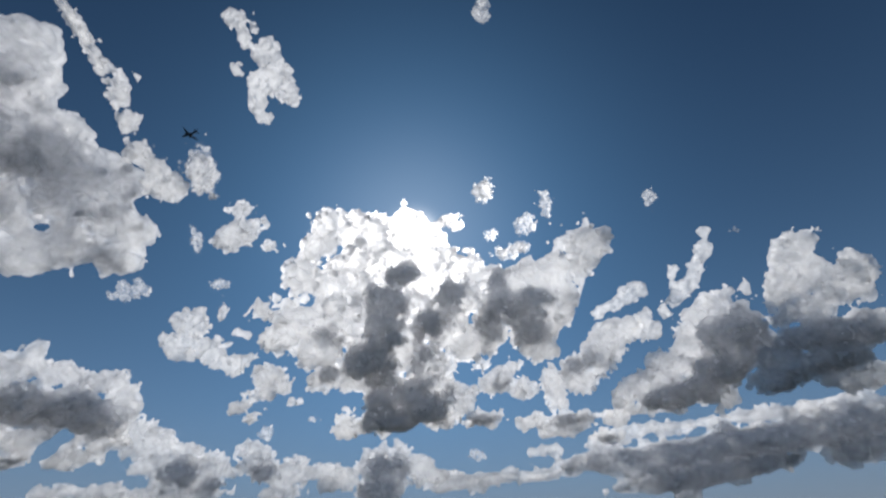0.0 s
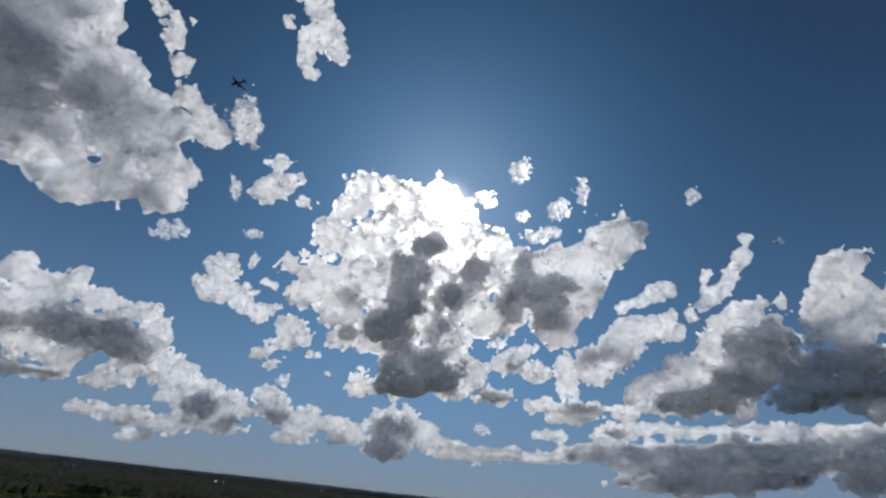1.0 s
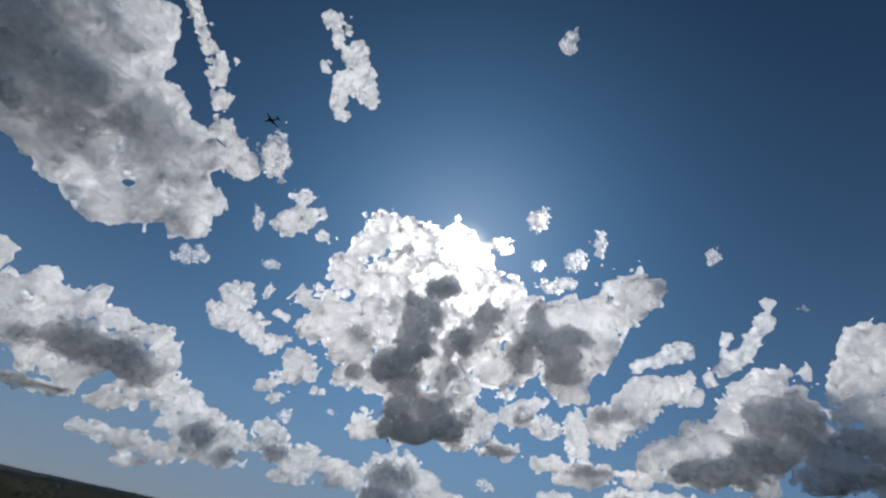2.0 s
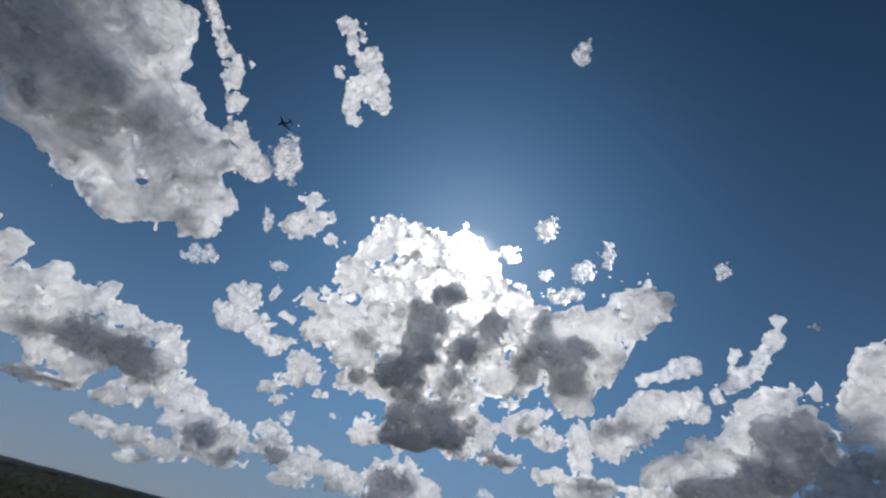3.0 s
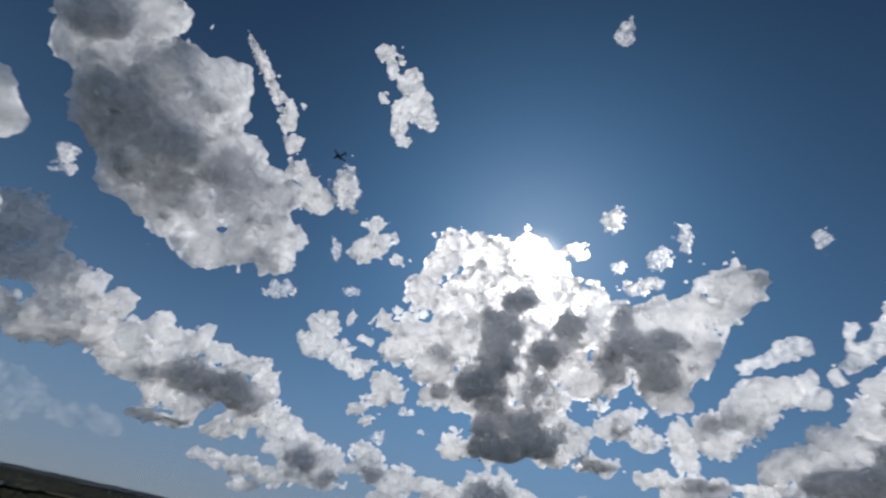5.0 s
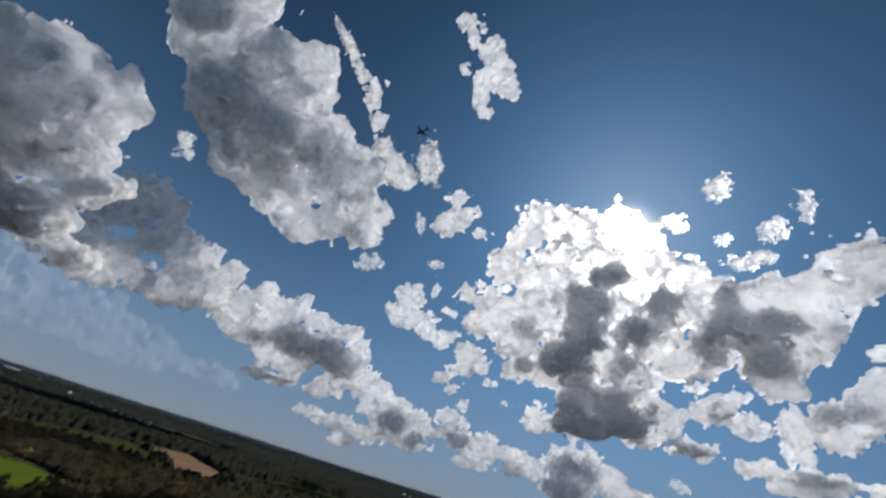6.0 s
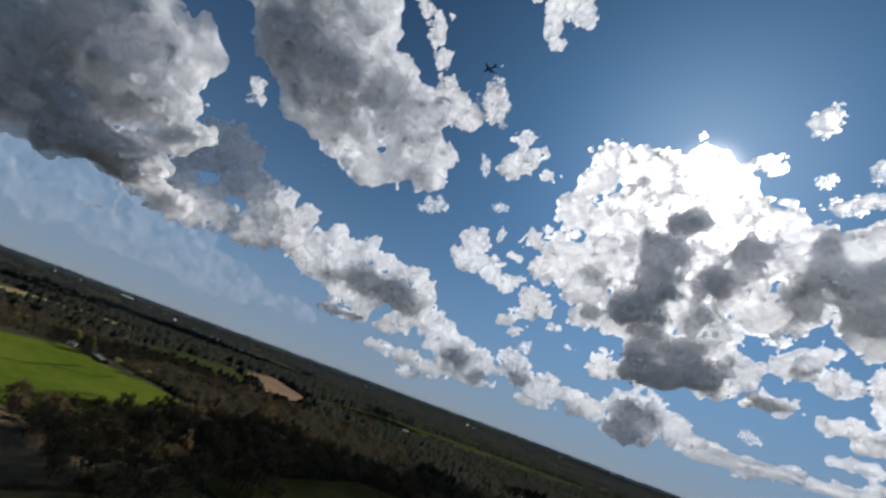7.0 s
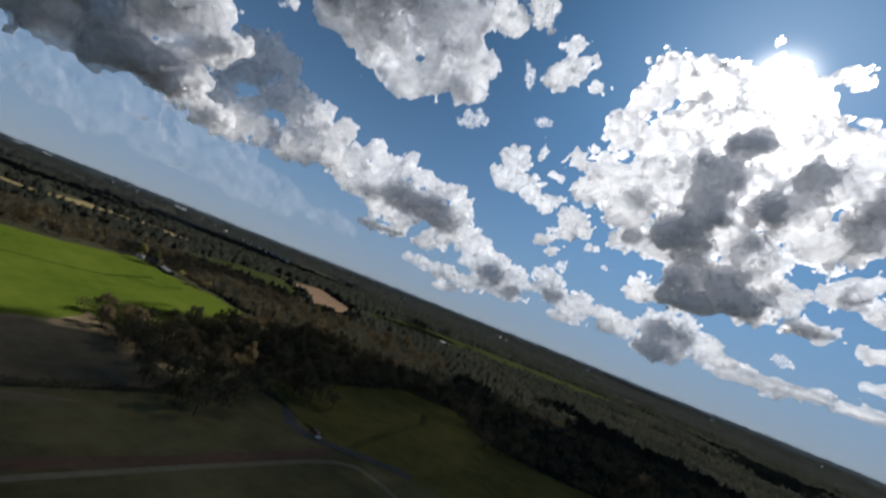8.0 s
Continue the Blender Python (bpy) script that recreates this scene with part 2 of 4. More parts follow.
def band(name, label, line, width, mat, lift=0.09):
    """A track or road along a line of the plan."""
    left, right = [], []
    for i, (x, y) in enumerate(line):
        x0, y0 = line[max(i - 1, 0)]
        x1, y1 = line[min(i + 1, len(line) - 1)]
        d = math.hypot(x1 - x0, y1 - y0)
        nx, ny = -(y1 - y0) / d * width / 2, (x1 - x0) / d * width / 2
        left.append((x + nx, y + ny))
        right.append((x - nx, y - ny))
    return field(name, label, left + right[::-1], mat, lift, width * 0.12)


field("green_field", "bright green young crop field in a patch of sun",
      [(-420, -150), (-560, -60), (-520, 107), (-512, 147), (-537, 224), (-475, 234), (-415, 253), (-349, 256), (-290, 171), (-270, 108), (-250, 60), (-240, -120)], CROP)
field("fallow_field", "dull brown fallow field beside the wood", [(-258, 60), (-262, 90), (-285, 110), (-204, 125), (-184, 105), (-183, 57), (-183, -60), (-258, -60)], FALLOW, 0.08)
field("pasture", "rough dark green pasture", [(-181, -60), (-180, 102), (-172, 130), (-200, 158), (-140, 161), (-126, 152), (-126, 40), (-127, -60)], MEADOW)
field("meadow", "olive meadow in the shade between wood and road", [(-205, 170), (-205, 305), (-165, 330), (-118, 290), (-77, 300), (-20, 320), (-20, 176), (-85, 178), (-119, 164), (-143, 158)], OLIVE)
field("verge", "dim grass beside the pale track", [(-131, -60), (-131, 150), (-124, 160), (-113, 167), (-90, 181), (-20, 181), (-20, -60)], MEADOW, 0.07)
field("strip_of_soil", "pale pinkish strip of bare soil along the hedge", [(-178, -60), (-178, 52), (-171, 78), (-168, 40), (-168, -60)], FALLOW, 0.09)
band("earth_track", "reddish bare earth track", [(-136, -60), (-134, 48), (-129, 87), (-126, 140), (-127, 156)], 6, EARTH)
band("gravel_track", "pale gravel track that bends round the meadow", [(-128, -60), (-127, 47), (-125, 85), (-121, 135), (-118, 150), (-112, 157), (-103, 158), (-90, 157), (-20, 147)], 2.8, GRAVEL, 0.13)
band("road", "grey tarmac lane out of the wood", [(-168, 160), (-152, 152), (-139, 152), (-129, 160), (-118, 169), (-100, 180)], 6, TARMAC, 0.17)
FAR_PASTURE = [(-775, 399), (-815, 523), (-782, 606), (-596, 512), (-560, 452), (-640, 425), (-700, 350)]
BARE = [(-780, 614), (-824, 746), (-592, 633), (-480, 486), (-533, 467), (-590, 520)]
LONG_PASTURE = [(-638, 668), (-676, 910), (-537, 1100), (-365, 1267), (-147, 1420), (-120, 1290), (-290, 1000), (-420, 830), (-480, 690), (-560, 630), (-600, 650)]
STUBBLE = [(-1060, 192), (-1021, 242), (-1119, 335), (-1080, 420), (-940, 372), (-915, 280), (-900, 210), (-940, 168)]
BROWN = [(-1080, 424), (-1127, 447), (-1016, 520), (-890, 436), (-938, 376)]
field("far_pasture", "narrow far green pasture behind the tree belt", FAR_PASTURE, PASTURE)
field("long_pasture", "long narrow far pasture below the distant woods", LONG_PASTURE, PASTURE)
field("bare_field", "pale brown bare field among trees", BARE, PLOUGHED, 0.11)
field("stubble_field", "pale straw-coloured far field strip", STUBBLE, STRAW, 0.11)
field("brown_field", "dull brown far field strip beside the stubble", BROWN, FALLOW, 0.11)
band("sandy_track", "pale sandy track along the far pasture", [(-613, 787), (-530, 775), (-452, 763), (-400, 740)], 9, PLOUGHED, 0.15)
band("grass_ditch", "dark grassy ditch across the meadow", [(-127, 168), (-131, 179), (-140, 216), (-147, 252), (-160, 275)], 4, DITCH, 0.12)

# two narrow bands of darker green across the crop
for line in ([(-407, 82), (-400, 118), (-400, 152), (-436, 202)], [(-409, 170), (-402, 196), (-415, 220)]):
    band("crop_line", "dark green line across the green crop", line, 5.0, DARK_CROP, 0.1)

# ---- clouds ----
def spline_noise(shape, cell, rng):
    """Smooth random field of unit deviation on a box grid, with bumps of the given size in grid steps."""
    out = None
    nodes = [int(n / cell) + 5 for n in shape]
    out = rng.standard_normal(nodes).astype(np.float32)
    for axis, n in enumerate(shape):
        p = np.arange(n) / cell + rng.random() * 0.9
        i = p.astype(int)
        t = p - i
        w = np.zeros((n, nodes[axis]), np.float32)
        rows = np.arange(n)
        for k, v in enumerate(((1 - t) ** 3 / 6, (3 * t ** 3 - 6 * t ** 2 + 4) / 6, (-3 * t ** 3 + 3 * t ** 2 + 3 * t + 1) / 6, t ** 3 / 6)):
            w[rows, i + k] += v
        out = np.moveaxis(np.tensordot(w, out, axes=(1, axis)), 0, axis)
    return out / 0.32


def flake_mesh(name, verts):
    """Loose triangles, three vertices each."""
    n = len(verts)
    me = bpy.data.meshes.new(name)
    me.vertices.add(n)
    me.vertices.foreach_set("co", np.ascontiguousarray(verts, np.float32).ravel())
    me.loops.add(n)
    me.loops.foreach_set("vertex_index", np.arange(n, dtype=np.int32))
    me.polygons.add(n // 3)
    me.polygons.foreach_set("loop_start", np.arange(0, n, 3, dtype=np.int32))
    me.update(calc_edges=True)
    return me


def quad_mesh(name, verts, quads):
    """A smooth mesh of quads from arrays."""
    me = bpy.data.meshes.new(name)
    me.vertices.add(len(verts))
    me.vertices.foreach_set("co", np.ascontiguousarray(verts, np.float32).ravel())
    me.loops.add(quads.size)
    me.loops.foreach_set("vertex_index", quads.astype(np.int32).ravel())
    me.polygons.add(len(quads))
    me.polygons.foreach_set("loop_start", np.arange(0, quads.size, 4, dtype=np.int32))
    me.polygons.foreach_set("use_smooth", np.ones(len(quads), bool))
    me.update(calc_edges=True)
    return me


def surface_net(f):
    """The surface f = 0 of a field on a box grid, in grid steps: one vertex in each crossed cell, one quad for each crossed edge."""
    s = f > 0
    count = np.zeros(tuple(k - 1 for k in f.shape), np.int8)
    corners = list(itertools.product((0, 1), repeat=3))
    for a, b, c in corners:
        count += s[a:s.shape[0] - 1 + a, b:s.shape[1] - 1 + b, c:s.shape[2] - 1 + c]
    crossed = (count > 0) & (count < 8)
    cells = np.argwhere(crossed)
    number = np.full(crossed.shape, -1, np.int32)
    number[crossed] = np.arange(len(cells))
    value = {q: f[tuple((cells + q).T)] for q in corners}
    place, met = np.zeros((len(cells), 3), np.float32), np.zeros(len(cells), np.float32)
    for p, q in itertools.combinations(corners, 2):
        if sum(abs(a - b) for a, b in zip(p, q)) != 1:
            continue
        a, b = value[p], value[q]
        cut = (a > 0) != (b > 0)
        t = np.where(cut, a / np.where(cut, a - b, 1), 0)[:, None]
        place += np.where(cut[:, None], np.array(p, np.float32) + t * (np.array(q, np.float32) - np.array(p, np.float32)), 0)
        met += cut
    verts = cells + place / met[:, None]
    quads = []
    for axis in range(3):
        u, w = (axis + 1) % 3, (axis + 2) % 3
        ahead = np.roll(s, -1, axis)
        edge = s != ahead
        edge[tuple(slice(-1, None) if k == axis else slice(None) for k in range(3))] = False
        at = np.argwhere(edge)
        out = s[tuple(at.T)]
        ring = []
        for du, dw in ((0, 0), (1, 0), (1, 1), (0, 1)):
            c = at.copy()
            c[:, u] -= du
            c[:, w] -= dw
            ring.append(number[tuple(c.T)])
        ring = np.stack(ring, 1)
        quads.append(np.where(out[:, None], ring, ring[:, ::-1]))
    return verts.astype(np.float32), np.concatenate(quads)


def ball_points(rng, count):
    """Random unit vectors."""
    v = rng.standard_normal((count, 3))
    return v / np.linalg.norm(v, axis=1)[:, None]


def cloud(name, label, dist, seed, lobes, ragged=1.0, step=0.18, mat=None, trim=0.1, thin=False, grey=False):
    """A cloud heaped up of lobes (bearing, height, two half-widths in degrees, slant, depth), roughened at many scales."""
    rng = np.random.default_rng(seed)
    dirs = [direction(q[0], q[1]) for q in lobes]
    mid = sum(dirs, Vector()).normalized()
    right = mid.cross(Vector((0, 0, 1))).normalized()
    up = right.cross(mid)
    h = dist * radians(step)
    deg = dist * radians(1)
    balls = []
    for (az, el, a, b, slant, depth), d in zip(lobes, dirs):
        c = d.dot(mid)
        own = d.cross(Vector((0, 0, 1))).normalized()
        turn = radians(slant) + math.atan2(own.dot(up), own.dot(right))
        mean = math.sqrt(a * b) * deg
        balls.append((d.dot(right) / c * dist, d.dot(up) / c * dist, (rng.uniform(-0.3, 0.3) + (0.3 if depth > 0.9 else 0)) * mean, a * deg / c, b * deg / c, depth * mean, turn))
    lo = np.array([min(q[0] - 1.35 * max(q[3:5]) for q in balls), min(q[1] - 1.35 * max(q[3:5]) for q in balls), min(q[2] - 1.35 * q[5] for q in balls)]) - 4 * h
    top = np.array([max(q[0] + 1.35 * max(q[3:5]) for q in balls), max(q[1] + 1.35 * max(q[3:5]) for q in balls), max(q[2] + 1.35 * q[5] for q in balls)]) + 4 * h
    n = np.ceil((top - lo) / h / 3).astype(int) * 3 + 4
    X, Y, Z = (lo[i] + h * np.arange(n[i], dtype=np.float32) for i in range(3))
    X, Y, Z = X[:, None, None], Y[None, :, None], Z[None, None, :]
    size = float(np.median([math.sqrt(q[3] * q[4]) for q in balls]))
    soft = 0.12 * size
    f, heavy = np.zeros(tuple(n), np.float32), np.full(tuple(n), -1, np.float32)
    crumble = spline_noise(tuple(n), 0.6 * size / h, rng) * 0.8 + spline_noise(tuple(n), 0.3 * size / h, rng) * 0.5
    for (x, y, z, a, b, c, turn), lobe in zip(balls, lobes):
        p, q, r = math.cos(turn), math.sin(turn), 2.0 * max(a, b)
        i = np.maximum(((np.array((x - r, y - r, z - 2 * c)) - lo) / h).astype(int), 0)
        j = np.minimum(((np.array((x + r, y + r, z + 2 * c)) - lo) / h).astype(int) + 2, n)
        at = tuple(slice(u, v) for u, v in zip(i, j))
        dx, dy, dz = X[i[0]:j[0]] - x, Y[:, i[1]:j[1]] - y, Z[:, :, i[2]:j[2]] - z
        e = (dx * p + dy * q) ** 2 / a ** 2 + (dy * p - dx * q) ** 2 / b ** 2
        e = np.sqrt(e + dz ** 2 / c ** 2).astype(np.float32)
        f[at] += np.exp(np.clip((1.0 - e) * math.sqrt(a * b) / soft, -40, 40))
        if lobe[5] >= 0.9:      # wet, heavy parts
            heavy[at] = np.maximum(heavy[at], 0.98 - e + 0.1 * crumble[at] if lobe[5] > 1.4 else 0.8 - e + 0.25 * crumble[at])
    f = np.log(f + 1e-18) * soft
    # heaps of round puffs on the lobes, and small puffs on those
    def puff(p, r):
        i = np.maximum(np.floor((p - r - lo) / h).astype(int), 0)
        j = np.minimum(np.ceil((p + r - lo) / h).astype(int) + 1, n)
        if (j <= i).any():
            return
        at = tuple(slice(u, v) for u, v in zip(i, j))
        d = np.sqrt((X[i[0]:j[0]] - p[0]) ** 2 + (Y[:, i[1]:j[1]] - p[1]) ** 2 + (Z[:, :, i[2]:j[2]] - p[2]) ** 2)
        f[at] = np.maximum(f[at], r - d)

    for x, y, z, a, b, c, turn in balls:
        p, q, mean = math.cos(turn), math.sin(turn), math.sqrt(a * b)
        for way in ball_points(rng, 16):
            e = way * 0.76 * (a, b, c)
            first = np.array((x + e[0] * p - e[1] * q, y + e[0] * q + e[1] * p, z + e[2]))
            r = mean * rng.uniform(0.2, 0.42)
            puff(first, r)
            for way in ball_points(rng, 7):
                puff(first + way * 0.85 * r, r * rng.uniform(0.25, 0.5))
    for k, amp in enumerate((0.10, 0.11, 0.07)):
        if 1.2 * size / 2 ** k > 2.4 * h:
            f += amp * size * ragged * spline_noise(tuple(n), 1.2 * size / 2 ** k / h, rng)
    # cauliflower puffs on puffs, with sharp creases between them
    for k, amp in enumerate((0.14, 0.13, 0.11, 0.09, 0.06)):
        wave = 0.75 * size / 2 ** k
        if wave < 1.65 * h:
            break
        f += amp * size * ragged * (np.abs(spline_noise(tuple(n), wave / h, rng)) - 0.75)
    f -= trim * size
    if max(q[5] for q in lobes) > 1.4:
        f = np.maximum(f, 0.5 * size * (heavy - 0.12))
    thing = new(name)
    place = VIEW + mid * dist
    thing.matrix_world = Matrix(((right.x, up.x, -mid.x, place.x), (right.y, up.y, -mid.y, place.y), (right.z, up.z, -mid.z, place.z), (0, 0, 0, 1)))
    lumps = spline_noise(tuple(n), 0.5 * size / h, rng) * 0.6 + spline_noise(tuple(n), 0.25 * size / h, rng) * 0.6
    # the thin outer cloud, the denser body inside it and the wet dark cores, each a shell of droplets
    shells = [("fringe", f, mat or FRINGE)]
    if size > 1.2 * deg and not thin:
        shells.append(("body", f - (0.18 + 0.13 * lumps) * size, BODY))
    if grey:
        shells.append(("body", f - (0.5 + 0.35 * lumps) * size, BODY))
        shells.append(("core", f - (1.0 + 0.6 * lumps) * size, CORE))
    if heavy.max() > 0 and not thin:
        for inner in (0, 0.2):
            shells.append(("core", np.minimum(heavy - inner + 0.06 * lumps, (f - 0.03 * size) / size), CORE))
    for piece, field3, stuff in shells:
        field3[0], field3[-1], field3[:, 0], field3[:, -1], field3[:, :, 0], field3[:, :, -1] = -1, -1, -1, -1, -1, -1
        coarse = 1 if piece == "fringe" else 3      # what lies inside is seen only dimly
        verts, quads = surface_net(field3[::coarse, ::coarse, ::coarse])
        if len(quads) == 0:
            continue
        me = quad_mesh(piece, verts * np.float32(h * coarse) + lo.astype(np.float32), quads)
        me.materials.append(stuff)
        tagged(new(piece, me), kind="stuff").parent = thing
    return tagged(thing, label, "cloud")


cloud("cumulus_cloud", "large backlit cumulus with grey cores, white rims, hiding the sun", 930, 1,
      [(-16.1, 34.4, 2.96, 2.1, 15, 0.76), (-16.9, 32.4, 2.1, 1.76, 16, 0.76), (-11, 33.5, 3.19, 3.01, 0, 0.76), (-11.5, 30.8, 4.32, 2.15, 10, 0.76), (-4.6, 33.5, 3.6, 3, 7, 0.76), (-3, 31.1, 2.02, 2.02, 0, 0.76), (-6.3, 30.1, 3.62, 2.31, 8, 0.76), (0.4, 35.6, 1.85, 0.78, 19, 0.76), (3, 35.1, 0.92, 0.57, 2, 0.76), (-19.8, 27.8, 2.76, 2.38, 0, 0.76), (-16.9, 27.7, 2.1, 1.77, 13, 0.76), (-22.5, 28.6, 0.94, 0.83, 0, 0.76), (-21, 23.9, 2.3, 1.88, 13, 0.76), (-23.7, 22.9, 1.77, 1.16, 14, 0.76), (-21, 20, 3.01, 1.65, 12, 0.76)] +
      [(-18.3, 22.4, 2.75, 2.38, 0, 0.76), (-14.3, 26.7, 3.56, 2.5, 11, 0.76), (-14.7, 23, 4.24, 3.2, 10, 0.76), (-16.1, 19.2, 3.12, 2.79, 0, 0.76), (-11.2, 21.4, 3.59, 3.54, 0, 0.76), (-5.6, 20, 3.58, 2.85, 6, 0.76), (-8.2, 26.9, 3.61, 3.61, 0, 0.76), (-14.6, 16, 2.75, 1.51, 8, 0.76), (-3, 17.5, 3.54, 1.75, 6, 0.76), (-11.7, 15.7, 2.78, 1.37, 8, 0.76), (2.2, 29.3, 3.13, 2.16, 3, 0.76), (4.7, 27.3, 2.82, 2.15, 3, 0.76), (0.3, 22, 3.56, 2.86, 6, 0.76), (3.5, 20.1, 3.36, 2.68, 6, 0.76), (5.6, 25.2, 2.86, 2.8, 0, 0.76)] +
      [(11.7, 27, 3.68, 2.81, 0, 0.76), (13.1, 22.5, 3.62, 3.4, 0, 0.76), (11.9, 19.1, 2.19, 1.63, 4, 0.76), (15.9, 24.5, 2.61, 1.81, 85, 0.76), (15.5, 27.3, 2.28, 2.07, 0, 0.76), (18.9, 27.8, 2.46, 1.73, 36, 0.76), (20.9, 30.3, 2.69, 2.55, 0, 0.76), (23.7, 30.6, 1.65, 0.9, 83, 0.76), (18.2, 31.1, 1.53, 1.23, -6, 0.76), (20.6, 32.7, 0.8, 0.44, 85, 0.76), (-1.3, 14.9, 2.1, 1.71, 6, 0.76), (-8.6, 15.1, 2.8, 1.37, 7, 0.76), (-11.4, 10.4, 2.23, 1.18, 6, 0.76), (-7.8, 10, 2.18, 0.65, 7, 0.76), (-12.3, 11.8, 1.02, 0.92, 0, 0.76)] +
      [(-2.7, 27.9, 2.75, 2.74, 0, 0.76), (-3.6, 25.3, 2.16, 2.16, 0, 0.76), (-0.8, 25.5, 2.16, 2.15, 0, 0.76), (-5.5, 23.8, 1.87, 1.87, 0, 0.76), (-6.4, 28.2, 2.53, 1.81, 8, 1.05), (-7.6, 25.5, 2.89, 2.74, 0, 1.05), (-8.2, 21.9, 3.58, 2.51, -81, 1.05), (-9.9, 18.4, 3.26, 2.11, 7, 1.82), (-7.9, 15.9, 2.39, 1.52, 7, 1.05), (-8, 13.5, 2.23, 1.76, 5, 1.82), (-4.9, 14.5, 2.8, 1.78, 6, 1.82), (-2.9, 12.8, 2.78, 1.75, 6, 1.82), (-6.3, 11.5, 3.32, 1.33, 6, 1.82), (-8.8, 11.5, 1.65, 1.33, 4, 1.82), (-1.4, 11.6, 1.66, 0.86, 6, 1.05)] +
      [(-14.8, 16.6, 1.37, 1.03, 7, 1.05), (-15.5, 21.5, 1.74, 1.41, 9, 1.05), (-3.2, 18.9, 2.49, 1.76, 6, 1.05), (-2.1, 22.5, 2.51, 2.51, 0, 1.05), (1.2, 25.7, 2.52, 2, -87, 1.05), (5.7, 22.3, 2.84, 1.96, -89, 1.05), (10.9, 23.9, 3.16, 2.83, 0, 1.17), (11.6, 21.1, 2.34, 1.93, 5, 1.05), (7.5, 27.4, 1.42, 1.39, 0, 1.05)], step=0.14, trim=0.15, ragged=1.12)
cloud("cumulus_cloud", "broken chain of small cumulus with pale tops", 1800, 2,
      [(1, 13.7, 2.63, 1.62, 6, 0.76), (-1, 11.6, 2.07, 1.12, 6, 0.76), (6.2, 15.5, 2.77, 1.48, 28, 0.76), (4.5, 17.3, 1.26, 0.68, 24, 0.76), (8, 16.9, 1.52, 0.87, 32, 0.76), (9.7, 14.3, 1.86, 1.45, 8, 0.76), (12.8, 14.5, 1.98, 1.61, 80, 0.76), (13.4, 12.5, 1.81, 1.39, 81, 0.76), (16.1, 14.6, 2.19, 1.6, 7, 0.76), (18.9, 17.1, 2.81, 1.77, 18, 0.76), (21, 19, 2.62, 1.75, 2, 0.76), (23, 19.6, 1.64, 1.28, 4, 0.76), (18.1, 15.2, 2.22, 0.99, 22, 0.76), (13.3, 9.7, 3.12, 1.05, 4, 0.76), (10.1, 10.5, 2.27, 0.82, 4, 0.76)] +
      [(17.5, 8.2, 2.24, 0.65, 4, 0.76), (19.5, 10, 1.41, 0.83, 6, 0.76), (15.9, 16.2, 1.97, 1.13, 32, 1.05), (18.1, 16.8, 1.6, 0.88, 22, 1.05), (4.6, 11.1, 2.36, 0.91, 5, 1.1), (14, 10.4, 2.49, 0.87, 4, 1.1), (18.1, 8, 1.64, 0.52, 4, 1.05), (6.3, 14.8, 1.23, 0.67, 5, 1.05)], step=0.14)
cloud("cumulus_cloud", "small white ragged cumulus puff", 3590, 3,
      [(23.5, 23.1, 2.53, 1.01, 20, 0.76), (20.4, 22.2, 1.26, 0.84, 22, 0.76), (25.3, 23.6, 1.03, 0.83, -1, 0.76)], step=0.12, ragged=1.15, trim=0.2)
cloud("cumulus_cloud", "small white ragged cumulus puff", 1280, 4,
      [(25.3, 20.4, 1.15, 0.9, 75, 0.76), (25.7, 18.8, 1.36, 1.22, 0, 0.76), (27.7, 20.6, 1.5, 0.54, 80, 0.76), (24.2, 18.9, 0.82, 0.74, 0, 0.76)], step=0.12, ragged=1.15, trim=0.2)
cloud("cumulus_cloud", "slanting streak of thin white cumulus", 3290, 5,
      [(30.3, 22.5, 2.59, 0.97, 32, 0.76), (30, 24.7, 1.45, 0.6, 55, 0.76), (32.6, 24.6, 1.47, 0.76, 43, 0.76), (34.3, 26.4, 1.22, 0.8, 47, 0.76), (34.9, 27.9, 0.6, 0.59, 0, 0.76)], step=0.12, ragged=1.15, trim=0.2)
cloud("cumulus_cloud", "tall grey cumulus with bright crumbly tops", 1670, 6,
      [(21, 12.8, 1.87, 1.43, 74, 0.76), (22.8, 13.4, 2.02, 1.67, 17, 0.76), (25.1, 15.2, 1.7, 1.48, 0, 0.76), (25.9, 16.7, 0.8, 0.71, 0, 0.76), (27.1, 14.8, 1.88, 1.47, 11, 0.76), (29.1, 17.1, 2.43, 1.78, 73, 0.76), (31, 18.5, 2.28, 1.98, 0, 0.76), (32.9, 19.8, 1.95, 1.58, 3, 0.76), (34.5, 20.9, 0.82, 0.71, 0, 0.76), (29.2, 14.5, 2.07, 1.7, 17, 0.76), (28.1, 11.1, 3.49, 0.95, 1, 0.76), (30.8, 10.8, 1.47, 1.02, 68, 0.76), (21.9, 10.4, 3.34, 0.65, 2, 0.76), (36, 19.7, 1.36, 0.74, -6, 0.76), (25.5, 11.6, 3.43, 1.28, 2, 1.05)] +
      [(32.8, 16.6, 2.65, 2.24, 16, 1.17), (34.9, 17, 2.33, 1.97, 57, 1.17), (31.7, 13.8, 3.31, 1.91, 2, 1.3), (28.8, 12.2, 2.52, 1.41, 4, 1.05), (35.8, 14.7, 1.83, 1.55, 27, 1.05), (30.8, 12.2, 2.4, 0.94, 1, 1.05)], step=0.14)
